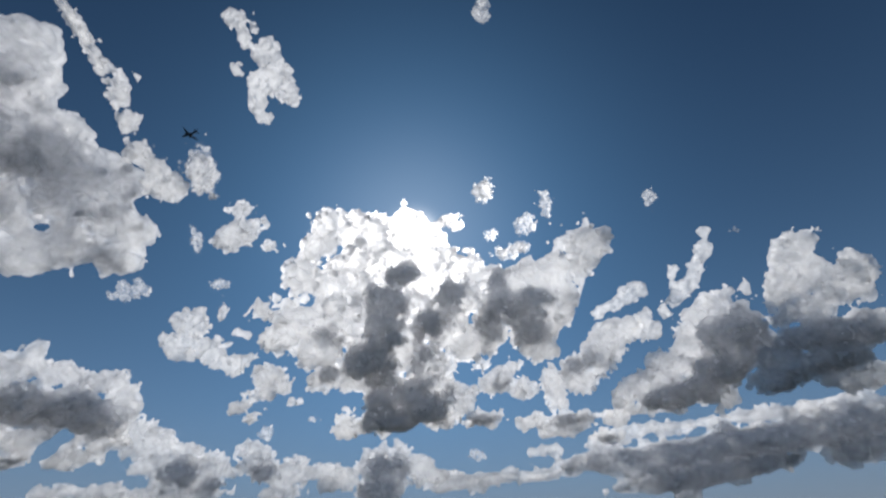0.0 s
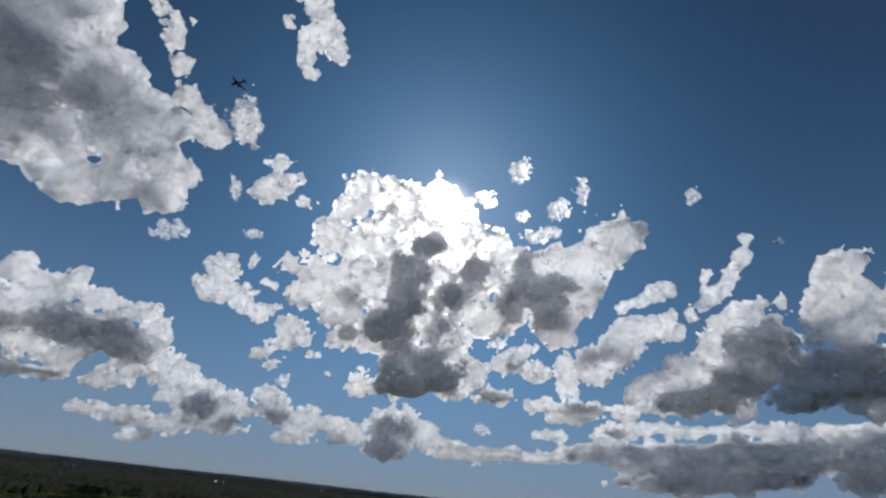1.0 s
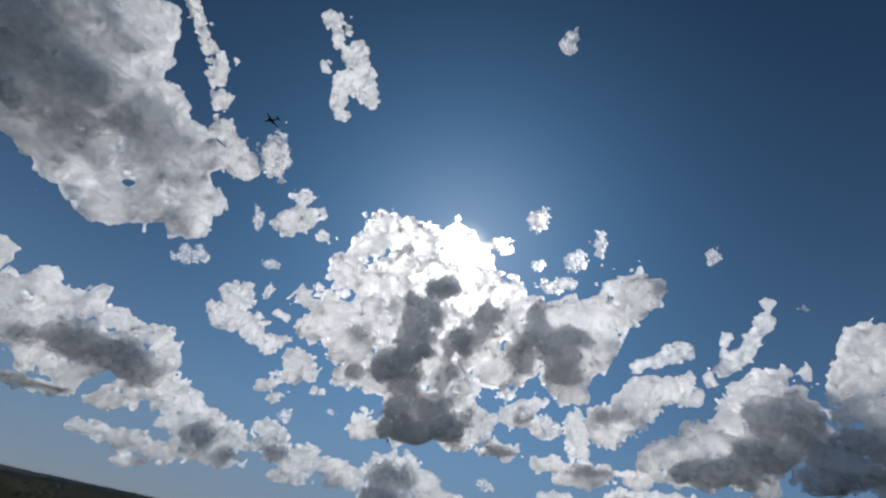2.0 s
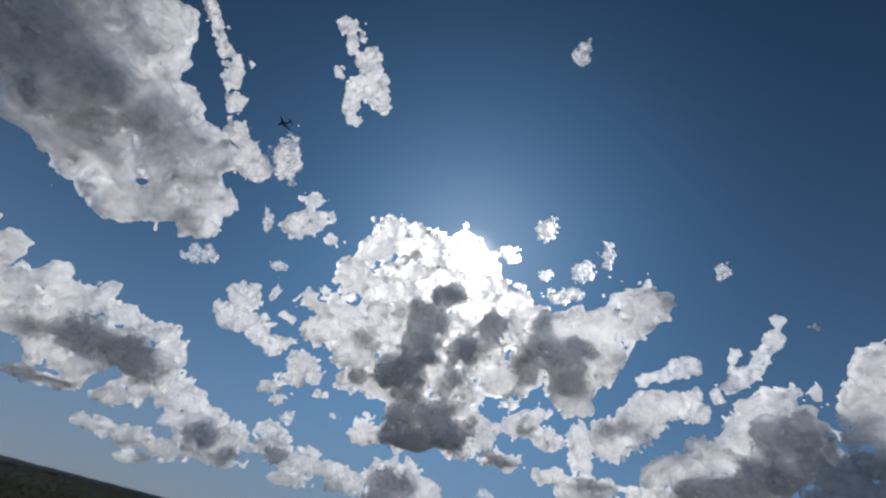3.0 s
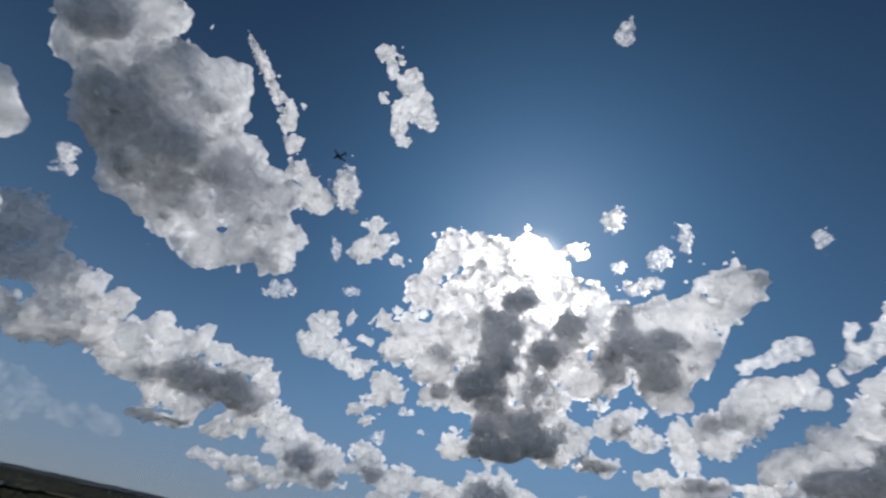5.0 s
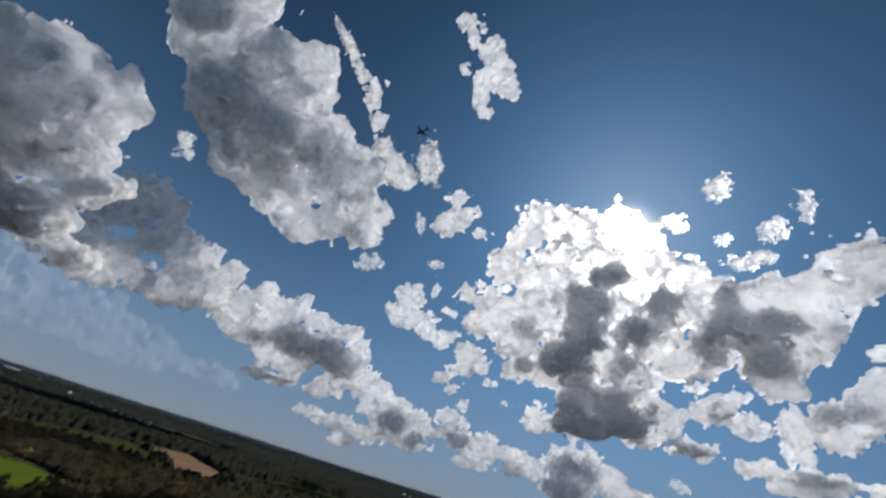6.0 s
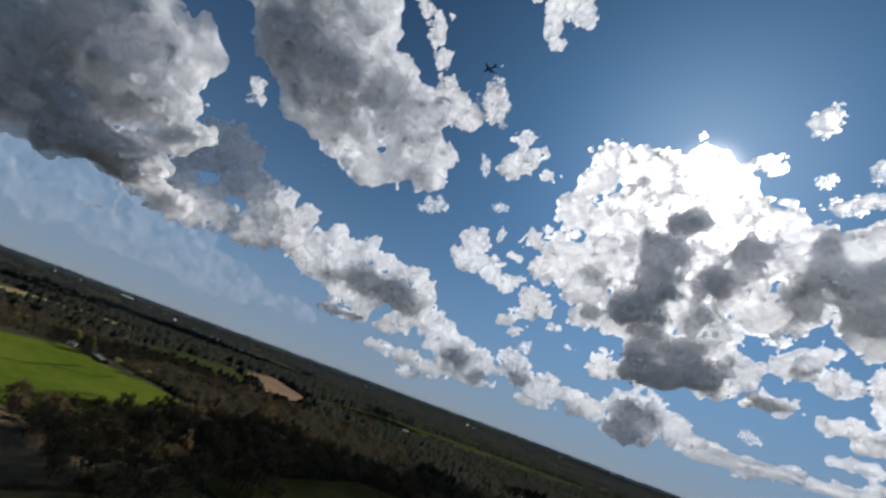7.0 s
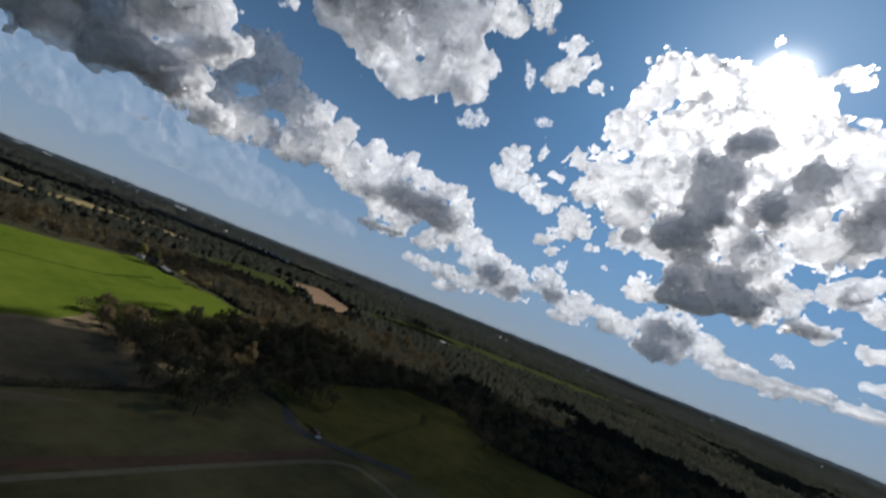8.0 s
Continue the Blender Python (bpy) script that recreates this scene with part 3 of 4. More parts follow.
cloud("cumulus_cloud", "broad cumulus bank with white top and slate underside", 1490, 7,
      [(41.5, 23.3, 1.53, 1.41, 0, 0.76), (43.3, 23.7, 1.49, 0.97, 73, 0.76), (40.1, 22.2, 1.11, 0.83, 71, 0.76), (40.4, 20.2, 2.4, 1.89, -3, 0.76), (43.2, 20.7, 1.7, 1.55, 0, 0.76), (43.5, 18.8, 2.33, 1.62, 68, 0.76), (38.8, 19.3, 1.69, 1.36, 2, 0.76), (39.1, 17.1, 1.64, 1.17, 1, 0.76), (41, 17.4, 2.31, 1.56, -2, 0.76), (36.7, 13.1, 2.12, 1.45, 7, 0.76), (38.7, 12.4, 2.37, 1.4, 3, 0.76), (40.9, 10.9, 1.68, 1.12, 9, 0.76), (34.1, 11.6, 1.58, 0.94, 5, 0.76), (36.6, 21.1, 1.03, 0.63, 74, 0.76), (45.6, 19.2, 3.02, 1.69, 71, 0.76)] +
      [(42.6, 10.8, 1.79, 1.26, 13, 0.76), (44.1, 24.3, 0.53, 0.46, 0, 0.76), (41.4, 14.8, 2.93, 1.41, -3, 1.17), (39, 15, 2.01, 1.14, -1, 1.05), (42, 12.7, 2.15, 1.2, 1, 1.3), (44.1, 14.5, 2.17, 1.81, 28, 1.17), (39.4, 11.9, 3.02, 0.5, -2, 1.05), (35.8, 11, 2.11, 0.56, 0, 1.05)], step=0.14)
cloud("stratus_cloud", "long flat slate-grey stratus bank low over the horizon", 3840, 8,
      [(23.4, 8.7, 4.73, 0.57, -1, 0.76), (32.1, 8.7, 5.25, 0.52, 1, 0.76), (38.7, 9, 3.84, 0.42, 6, 0.76), (18.1, 7.8, 2.91, 0.7, 4, 0.76), (11.3, 7.5, 2.51, 0.72, 5, 0.76), (2.9, 4.7, 6.47, 0.78, 5, 0.76), (-1.7, 4.8, 2.64, 0.79, 6, 0.76), (10, 4.9, 3.73, 0.64, 5, 0.76), (31.6, 6.4, 10.58, 1.41, 3, 1.05), (38.2, 7.1, 5.45, 1.58, 3, 1.05), (23, 5.7, 6.2, 1.52, 4, 1.05), (16.2, 5.9, 4.66, 1.03, 4, 1.05), (39.8, 4.9, 3.49, 1.21, 6, 1.05), (26.4, 4, 9.24, 1.12, 5, 1.05)], ragged=0.7)
cloud("cumulus_cloud", "pale ragged cumulus puff in blue sky", 1330, 9,
      [(-31.3, 20.6, 2.02, 1.82, 0, 0.76), (-32.2, 18.6, 1.86, 1.6, 0, 0.76), (-29.8, 18.3, 1.8, 1.43, 11, 0.76), (-28, 17.1, 1.78, 1.12, -21, 0.76), (-26.6, 16.4, 1.11, 0.78, 10, 0.76), (-25.5, 17.3, 1.51, 0.93, 12, 0.76), (-28.7, 22.8, 1.59, 0.56, 89, 0.76), (-25.8, 20.3, 1.01, 0.67, 13, 0.76), (-27, 19, 0.99, 0.66, 13, 0.76)], step=0.12, ragged=1.15, trim=0.2)
cloud("cumulus_cloud", "pale ragged cumulus puff in blue sky", 1820, 10,
      [(-21.9, 16.1, 1.95, 1.47, 8, 0.76), (-20.4, 15, 1.44, 1.06, 7, 0.76), (-22.5, 13.9, 1.88, 0.93, 32, 0.76), (-24.3, 12.4, 2.19, 0.65, 27, 0.76), (-23.1, 11.5, 1.7, 0.52, 32, 0.76), (-18.8, 13.3, 0.85, 0.72, 0, 0.76)], step=0.12, ragged=1.15, trim=0.2)
cloud("cumulus_cloud", "tiny white cloud scrap", 2160, 11,
      [(-16.4, 11.5, 0.73, 0.52, 5, 0.76)], mat=SHRED, ragged=1.4, step=0.08, trim=0.18)
cloud("cumulus_cloud", "tiny white cloud scrap", 3380, 12,
      [(3, 7.3, 1.06, 0.5, 6, 0.76)], mat=SHRED, ragged=1.4, step=0.08, trim=0.18)
cloud("cumulus_cloud", "tiny white cloud scrap", 2500, 13,
      [(-21.2, 9.9, 0.76, 0.62, -3, 0.76)], mat=SHRED, ragged=1.4, step=0.08, trim=0.18)
cloud("cumulus_cloud", "heaped cumulus with grey flanks and white crests", 2240, 14,
      [(-48.5, 14.5, 1.57, 1.46, 0, 0.76), (-46.8, 14.1, 1.44, 1.33, 0, 0.76), (-44.9, 15.1, 1.3, 1.05, 16, 0.76), (-44, 15.7, 0.89, 0.73, 16, 0.76), (-44.8, 13.7, 1.94, 1.2, 17, 0.76), (-42, 14, 1.85, 1.36, 14, 0.76), (-39.7, 13.5, 1.94, 1.44, 12, 0.76), (-37.8, 14, 1.93, 1.24, 14, 0.76), (-36, 13, 2.16, 1.08, -68, 0.76), (-35.8, 11, 2.08, 1.51, -62, 0.76), (-46.1, 11.5, 2.04, 1.57, 11, 0.76), (-45.7, 8.9, 2, 1.42, 8, 0.76), (-43.3, 8.2, 2.11, 1.04, 12, 0.76), (-42.1, 7.7, 1.33, 1.11, -13, 0.76), (-41.1, 9.6, 1.36, 1.08, 2, 0.76)] +
      [(-36.2, 8.5, 2.51, 1.35, 9, 0.76), (-37.6, 7.1, 1.9, 0.98, 9, 0.76), (-50.3, 11.7, 3.01, 2.15, -61, 0.76), (-43.6, 11.2, 3.11, 1.17, 9, 1.17), (-39.7, 10.9, 3.55, 1.87, -7, 1.17), (-37, 10.1, 2.02, 1.68, -4, 1.3), (-42.4, 10.4, 2.67, 1.09, 15, 1.05), (-44.2, 6.4, 2.97, 0.48, 1, 1.05), (-47.1, 10.1, 1.54, 0.92, 14, 1.05), (-42.5, 6.4, 1.67, 0.51, 12, 1.05)], step=0.14)
cloud("cumulus_cloud", "low crumbling cumulus heap near the horizon", 4250, 15,
      [(-34.2, 9.6, 1.62, 1.4, 0, 0.76), (-32.6, 8.4, 1.65, 1.4, 0, 0.76), (-30.6, 8.2, 1.66, 1.28, -1, 0.76), (-28.4, 7.7, 1.46, 1.26, 0, 0.76), (-31.2, 6.6, 2.71, 1.43, 7, 0.76), (-27.3, 6.1, 2.02, 1.61, -7, 0.76), (-25.3, 6.2, 1.26, 1.09, 0, 0.76), (-28.9, 4.7, 3.32, 1.24, 7, 0.76), (-31.4, 4.1, 2.62, 0.82, 8, 0.76), (-34.5, 4.1, 2.47, 0.8, 8, 0.76), (-37, 4.2, 2.44, 0.45, -2, 0.76), (-39.3, 4.1, 1.41, 0.43, -8, 0.76), (-25.5, 4.1, 2.57, 0.63, 7, 0.76), (-33.3, 2.4, 1.97, 0.42, 8, 0.76), (-22.1, 7.9, 1.97, 1.1, 6, 0.76)] +
      [(-21.2, 6.8, 2.16, 1.46, 3, 0.76), (-23.5, 8.6, 0.91, 0.61, 4, 0.76), (-18.4, 6, 2.83, 1.09, 7, 0.76), (-15.8, 6, 3.25, 0.78, -2, 0.76), (-12.6, 6.1, 2.3, 0.55, -3, 0.76), (-18.6, 4.1, 2.78, 0.53, 7, 0.76), (-28.4, 6, 2.52, 1.38, 5, 1.05), (-21, 6.2, 1.84, 1.08, 4, 1.05), (-26.1, 4.9, 2, 0.86, 6, 1.05), (-35.3, 3.7, 1.92, 0.42, 9, 1.05), (-29.8, 4.3, 1.87, 0.45, 8, 1.05)], step=0.13)
cloud("cumulus_cloud", "low towering cumulus with grey base near the horizon", 4000, 16,
      [(-8.2, 7.9, 2.35, 0.89, 6, 0.76), (-10, 6.7, 1.13, 0.98, 0, 0.76), (-6.1, 7.8, 1.69, 1.27, 4, 0.76), (-4.6, 6.4, 2.34, 1.31, 5, 0.76), (-2.4, 5.4, 2.65, 0.8, 6, 0.76), (-13, 4.8, 2.58, 0.79, 6, 0.76), (-7.9, 6, 2.53, 1.74, 4, 1.05), (-8.3, 4.4, 2.95, 1.34, 5, 1.05)], step=0.13)
cloud("cumulus_cloud", "huge grey cumulus deck with ragged bright rim", 1330, 17,
      [(-81.9, 22.3, 4.87, 3.37, 68, 0.85), (-78.9, 25.3, 3.73, 2.81, -88, 0.76), (-77.9, 19.9, 5.5, 3.39, 52, 0.76), (-75.3, 24.3, 3.22, 2.28, -73, 0.66), (-72.4, 22.5, 2.55, 1.82, 52, 0.66), (-72.4, 25.4, 1.68, 1.21, -72, 0.66), (-72.5, 27.4, 1.63, 0.65, -61, 0.76), (-70.2, 26, 0.99, 0.76, -75, 0.76), (-73.2, 18.3, 3.87, 2.16, 43, 0.76), (-76.1, 15.3, 3.03, 1.55, 43, 0.85), (-83.8, 16.3, 7.25, 4.13, -67, 0.85), (-72.3, 11, 1.14, 0.98, 0, 0.76), (-82.2, 19.2, 3.86, 2.52, -72, 1.05), (-78.5, 14, 2.65, 2.19, 90, 1.05), (-76, 12, 4.57, 1.58, 24, 1.05)] +
      [(-71.8, 12.3, 3.35, 2.42, -14, 1.05), (-68.2, 10.6, 3.05, 1.39, -8, 1.05), (-69.5, 16.7, 3.04, 1.44, 37, 1.05)], step=0.19, ragged=0.75, trim=0.02, grey=True)
cloud("cumulus_cloud", "lumpy grey-white cumulus with holes", 1780, 18,
      [(-67.6, 16.6, 2.45, 2.24, 0, 0.76), (-65.8, 19.9, 2.21, 1.5, 40, 0.76), (-64.2, 19.4, 2.47, 1.95, -69, 0.76), (-61.5, 18.8, 2.22, 1.45, -65, 0.76), (-64.4, 16.4, 1.97, 1.47, 37, 0.76), (-67.2, 13.9, 1.5, 1.39, 0, 0.76), (-64.8, 11, 2.34, 1.99, 0, 0.76), (-67.2, 11.8, 1.99, 1.64, 37, 0.76), (-63.8, 13, 1.5, 1.1, 32, 0.76), (-61.7, 15.6, 2.57, 1.64, 32, 0.76), (-58.8, 15.9, 2.27, 2.08, 0, 0.76), (-56.5, 15.4, 1.98, 1.83, 0, 0.76), (-58.3, 12.3, 2.34, 1.55, 27, 0.76), (-53.4, 14.9, 1.9, 1.68, 0, 0.76), (-61.4, 11.5, 1.65, 1.5, 0, 0.76)] +
      [(-55.8, 12.8, 3.06, 1.97, 26, 0.76), (-53.3, 12.7, 2.51, 1.67, 25, 0.76), (-57.9, 10.3, 2.67, 1, 3, 0.76), (-53.7, 11.2, 3.16, 0.91, 3, 0.76), (-66.9, 9.8, 2.06, 0.89, -8, 0.76), (-54.3, 11.1, 2.37, 0.78, 3, 1.05)], step=0.13)
cloud("cumulus_cloud", "tiny white cloud scrap", 3260, 20,
      [(-64.8, 25.4, 1.35, 1.12, -77, 0.76)], mat=SHRED, ragged=1.4, step=0.08, trim=0.18)
cloud("cumulus_cloud", "great grey-bellied cumulus with ragged white edge", 2610, 21,
      [(-71.1, 35.2, 2.14, 1.56, -72, 0.76), (-67.7, 34.9, 3.32, 2.49, -72, 0.85), (-63.3, 37.9, 3.77, 3.18, 63, 0.85), (-59.9, 39.9, 2.65, 2.37, 0, 0.66), (-57.6, 41.2, 2.35, 2.13, 0, 0.57), (-55, 39, 2.68, 1.61, -64, 0.57), (-58.3, 35.8, 3.6, 2.83, -70, 0.66), (-54.8, 34.7, 2.67, 2.44, 0, 0.66), (-58.6, 31.1, 4.51, 3.07, 39, 0.85), (-59.9, 28.1, 3.14, 2.46, -71, 0.85), (-56.5, 26.2, 2.6, 2.25, 0, 0.76), (-53.7, 28.5, 2.97, 2.63, 0, 0.66), (-50.7, 26.9, 1.7, 1.48, 0, 0.76), (-53, 25, 2.32, 1.34, 30, 0.76), (-51.4, 33.4, 2.91, 2.34, -70, 0.66)] +
      [(-50, 35.6, 2.05, 1.91, 0, 0.66), (-47.5, 32.9, 3.11, 2.65, 0, 0.66), (-43.9, 32.9, 2.71, 2.45, 0, 0.66), (-47.3, 29.2, 2.43, 2.04, 31, 0.76), (-43, 29.4, 2.83, 2.43, 0, 0.66), (-47.7, 25.1, 1.38, 1.25, 0, 0.76), (-49.3, 23.5, 2.37, 1.04, 1, 0.76), (-44.8, 26, 2.81, 1.96, 26, 0.76), (-40.9, 26, 2, 1.77, 0, 0.76), (-40.2, 29, 1.76, 1.42, -69, 0.76), (-72, 40.2, 3.92, 2.33, 54, 0.85), (-68.6, 42.1, 2.96, 2.35, 65, 0.85), (-65.1, 33, 3.28, 2.8, 0, 1.05), (-62.9, 31.5, 3.11, 2.59, 56, 1.05), (-63.4, 35.7, 2.52, 2.17, 0, 1.05)] +
      [(-59.3, 32.2, 2.77, 1.9, 18, 1.05), (-52.8, 32.7, 2.58, 1.66, -66, 1.05), (-55.6, 29, 2.28, 1.29, 33, 1.05), (-71.4, 38.5, 3.4, 2.38, 58, 1.05)], step=0.19, ragged=0.75, trim=-0.07, grey=True)
cloud("cumulus_cloud", "ragged white cloud fringe", 2190, 22,
      [(-47.6, 42, 1.95, 1.13, -64, 0.66), (-50.1, 43.4, 1.3, 0.78, -64, 0.66), (-45.2, 39.4, 1.4, 1.09, -67, 0.66), (-42.8, 37.4, 1.97, 1.52, -67, 0.66), (-40.5, 36, 1.75, 1.4, -68, 0.66), (-38.5, 35, 1.64, 1.27, -68, 0.66), (-54.4, 45, 1.87, 0.44, -37, 0.76)], step=0.12, ragged=1.15, trim=0.06)
cloud("cumulus_cloud", "torn white cumulus fragment high in blue sky", 1810, 23,
      [(-37.6, 53.9, 1.28, 1.11, 0, 0.76), (-39.8, 53.7, 0.93, 0.67, 44, 0.76), (-34.9, 54.3, 1.17, 0.88, -68, 0.76), (-35.7, 52.5, 1.04, 0.93, 0, 0.76), (-31.9, 52.2, 1.83, 1.55, -75, 0.76), (-29.7, 50.8, 1.47, 1.24, 37, 0.76), (-30.7, 49.1, 2.13, 1.57, 33, 0.76), (-26.7, 48.9, 1.63, 1.16, 28, 0.76), (-31, 47.1, 1.42, 1.19, -74, 0.76), (-29.4, 45.5, 1.05, 0.8, -71, 0.76), (-34.6, 49.1, 1.08, 0.66, -19, 0.76)], step=0.12, ragged=1.15, trim=0.2)
cloud("cumulus_cloud", "tiny white cloud scrap", 2280, 24,
      [(-35.8, 37.9, 2.49, 1.27, -65, 0.76)], mat=SHRED, ragged=1.4, step=0.08, trim=0.18)
cloud("cumulus_cloud", "tiny white cloud scrap", 2220, 25,
      [(7, 39.1, 1.27, 1.23, 0, 0.76)], mat=SHRED, ragged=1.4, step=0.08, trim=0.18)
cloud("cumulus_cloud", "tiny white cloud scrap", 2470, 26,
      [(12.5, 34.5, 1.33, 0.95, 33, 0.76)], mat=SHRED, ragged=1.4, step=0.08, trim=0.18)
cloud("cumulus_cloud", "tiny white cloud scrap", 2380, 27,
      [(16.3, 36.1, 1.22, 0.76, 87, 0.76)], mat=SHRED, ragged=1.4, step=0.08, trim=0.18)
cloud("cumulus_cloud", "tiny white cloud scrap", 2720, 28,
      [(9.5, 31, 2.01, 0.83, 13, 0.76)], mat=SHRED, ragged=1.4, step=0.08, trim=0.18)
cloud("cumulus_cloud", "tiny white cloud scrap", 2520, 29,
      [(30.4, 33.7, 1.23, 0.57, 79, 0.76)], mat=SHRED, ragged=1.4, step=0.08, trim=0.18)
cloud("cumulus_cloud", "tiny white cloud scrap", 1620, 30,
      [(11, 59.5, 1.17, 0.85, -83, 0.76)], mat=SHRED, ragged=1.4, step=0.08, trim=0.18)
cloud("cumulus_cloud", "tiny white cloud scrap", 2530, 31,
      [(7.4, 33.6, 0.96, 0.56, 3, 0.76)], mat=SHRED, ragged=1.4, step=0.08, trim=0.18)
cloud("cumulus_cloud", "tiny white cloud scrap", 3070, 32,
      [(37.9, 27.1, 0.59, 0.33, -8, 0.76)], mat=SHRED, ragged=1.4, step=0.08, trim=0.18)
cloud("cumulus_cloud", "tiny white cloud scrap", 3250, 33,
      [(-29.9, 25.5, 0.96, 0.54, 21, 0.76)], mat=SHRED, ragged=1.4, step=0.08, trim=0.18)
cloud("cumulus_cloud", "tiny white cloud scrap", 3570, 34,
      [(-38.1, 23.1, 1.71, 0.83, 25, 0.76)], mat=SHRED, ragged=1.4, step=0.08, trim=0.18)
cloud("cumulus_cloud", "tiny white cloud scrap", 2270, 35,
      [(-6, 38, 0.43, 0.36, -80, 0.76)], mat=SHRED, ragged=1.4, step=0.08, trim=0.18)
cloud("cumulus_cloud", "tiny white cloud scrap", 2360, 36,
      [(-18.1, 36.4, 0.36, 0.35, 0, 0.76)], mat=SHRED, ragged=1.4, step=0.08, trim=0.18)
cloud("cumulus_cloud", "tiny white cloud scrap", 2810, 37,
      [(-33.7, 29.9, 1.07, 0.5, -65, 0.76)], mat=SHRED, ragged=1.4, step=0.08, trim=0.18)
cloud("cumulus_cloud", "small white ragged cumulus puff", 2610, 38,
      [(-29.2, 34.8, 1.74, 1.24, 26, 0.76), (-28.9, 31.6, 2.84, 1.63, 45, 0.76), (-25.1, 30.8, 1.09, 0.7, 21, 0.76)], step=0.12, ragged=1.15, trim=0.2)
cloud("cloud_veil", "thin grey streaky cloud veil low in the sky", 4300, 19,
      [(-78, 8.6, 9, 2.2, 3, 0.4), (-67, 7.2, 8.0, 1.6, -6, 0.4), (-75, 5.2, 10, 1.4, 1, 0.4), (-59.8, 6.0, 5.2, 1.0, -6, 0.4), (-64, 4.2, 8.5, 1.0, -3, 0.4), (-52.5, 4.8, 5.2, 0.7, -4, 0.4)], mat=VEIL, thin=True, ragged=0.7, trim=0)
cloud("cumulus_cloud", "faint shreds of white cloud", 1990, 41,
      [(-56.3, 45.9, 1.4, 0.39, -27, 0.76), (-53.7, 44.8, 1.32, 0.38, -40, 0.76), (-51.4, 43.6, 1.12, 0.48, -58, 0.76)], mat=SHRED, ragged=1.2, step=0.1)


# ---- helpers for things with parts ----
def part(name, bm, mat, parent, label="", smooth=False):
    """Links a bmesh as one mesh object under a thing or a part."""
    me = bpy.data.meshes.new(name)
    bm.normal_update()
    bm.to_mesh(me)
    bm.free()
    me.materials.append(mat)
    if smooth:
        me.polygons.foreach_set("use_smooth", [True] * len(me.polygons))
    ob = new(name, me)
    ob.parent = parent
    return tagged(ob, label)


def box(x0, x1, y0, y1, z0, z1, bevel=0.0):
    bm = bmesh.new()
    bmesh.ops.create_cube(bm, size=1)
    for v in bm.verts:
        v.co = ((x0 + x1) / 2 + v.co.x * (x1 - x0), (y0 + y1) / 2 + v.co.y * (y1 - y0), (z0 + z1) / 2 + v.co.z * (z1 - z0))
    if bevel:
        bmesh.ops.bevel(bm, geom=bm.edges[:], offset=bevel, segments=2, affect='EDGES')
    return bm


def prism(profile, axis, lo, hi):
    """A profile of (a, b) points pushed along an axis ('x' or 'y')."""
    bm = bmesh.new()
    ends = []
    for s in (lo, hi):
        ends.append([bm.verts.new((s, a, b) if axis == 'x' else (a, s, b)) for a, b in profile])
    n = len(profile)
    bm.faces.new(ends[0])
    bm.faces.new(ends[1][::-1])
    for i in range(n):
        bm.faces.new((ends[0][i], ends[1][i], ends[1][(i + 1) % n], ends[0][(i + 1) % n]))
    bmesh.ops.recalc_face_normals(bm, faces=bm.faces[:])
    return bm


def tube(points, sides=6):
    """A tapered tube through (place, radius) points."""
    bm = bmesh.new()
    rings = []
    for i, (p, r) in enumerate(points):
        d = (Vector(points[min(i + 1, len(points) - 1)][0]) - Vector(points[max(i - 1, 0)][0])).normalized()
        u = d.orthogonal().normalized()
        w = d.cross(u)
        rings.append([bm.verts.new(Vector(p) + r * (math.cos(2 * math.pi * k / sides) * u + math.sin(2 * math.pi * k / sides) * w)) for k in range(sides)])
    for a, b in zip(rings, rings[1:]):
        for k in range(sides):
            bm.faces.new((a[k], a[(k + 1) % sides], b[(k + 1) % sides], b[k]))
    bm.faces.new(rings[0][::-1])
    bm.faces.new(rings[-1])
    return bm


def inside(x, y, poly):
    hit = False
    for (x0, y0), (x1, y1) in zip(poly, poly[1:] + poly[:1]):
        if (y0 > y) != (y1 > y) and x < x0 + (y - y0) / (y1 - y0) * (x1 - x0):
            hit = not hit
    return hit


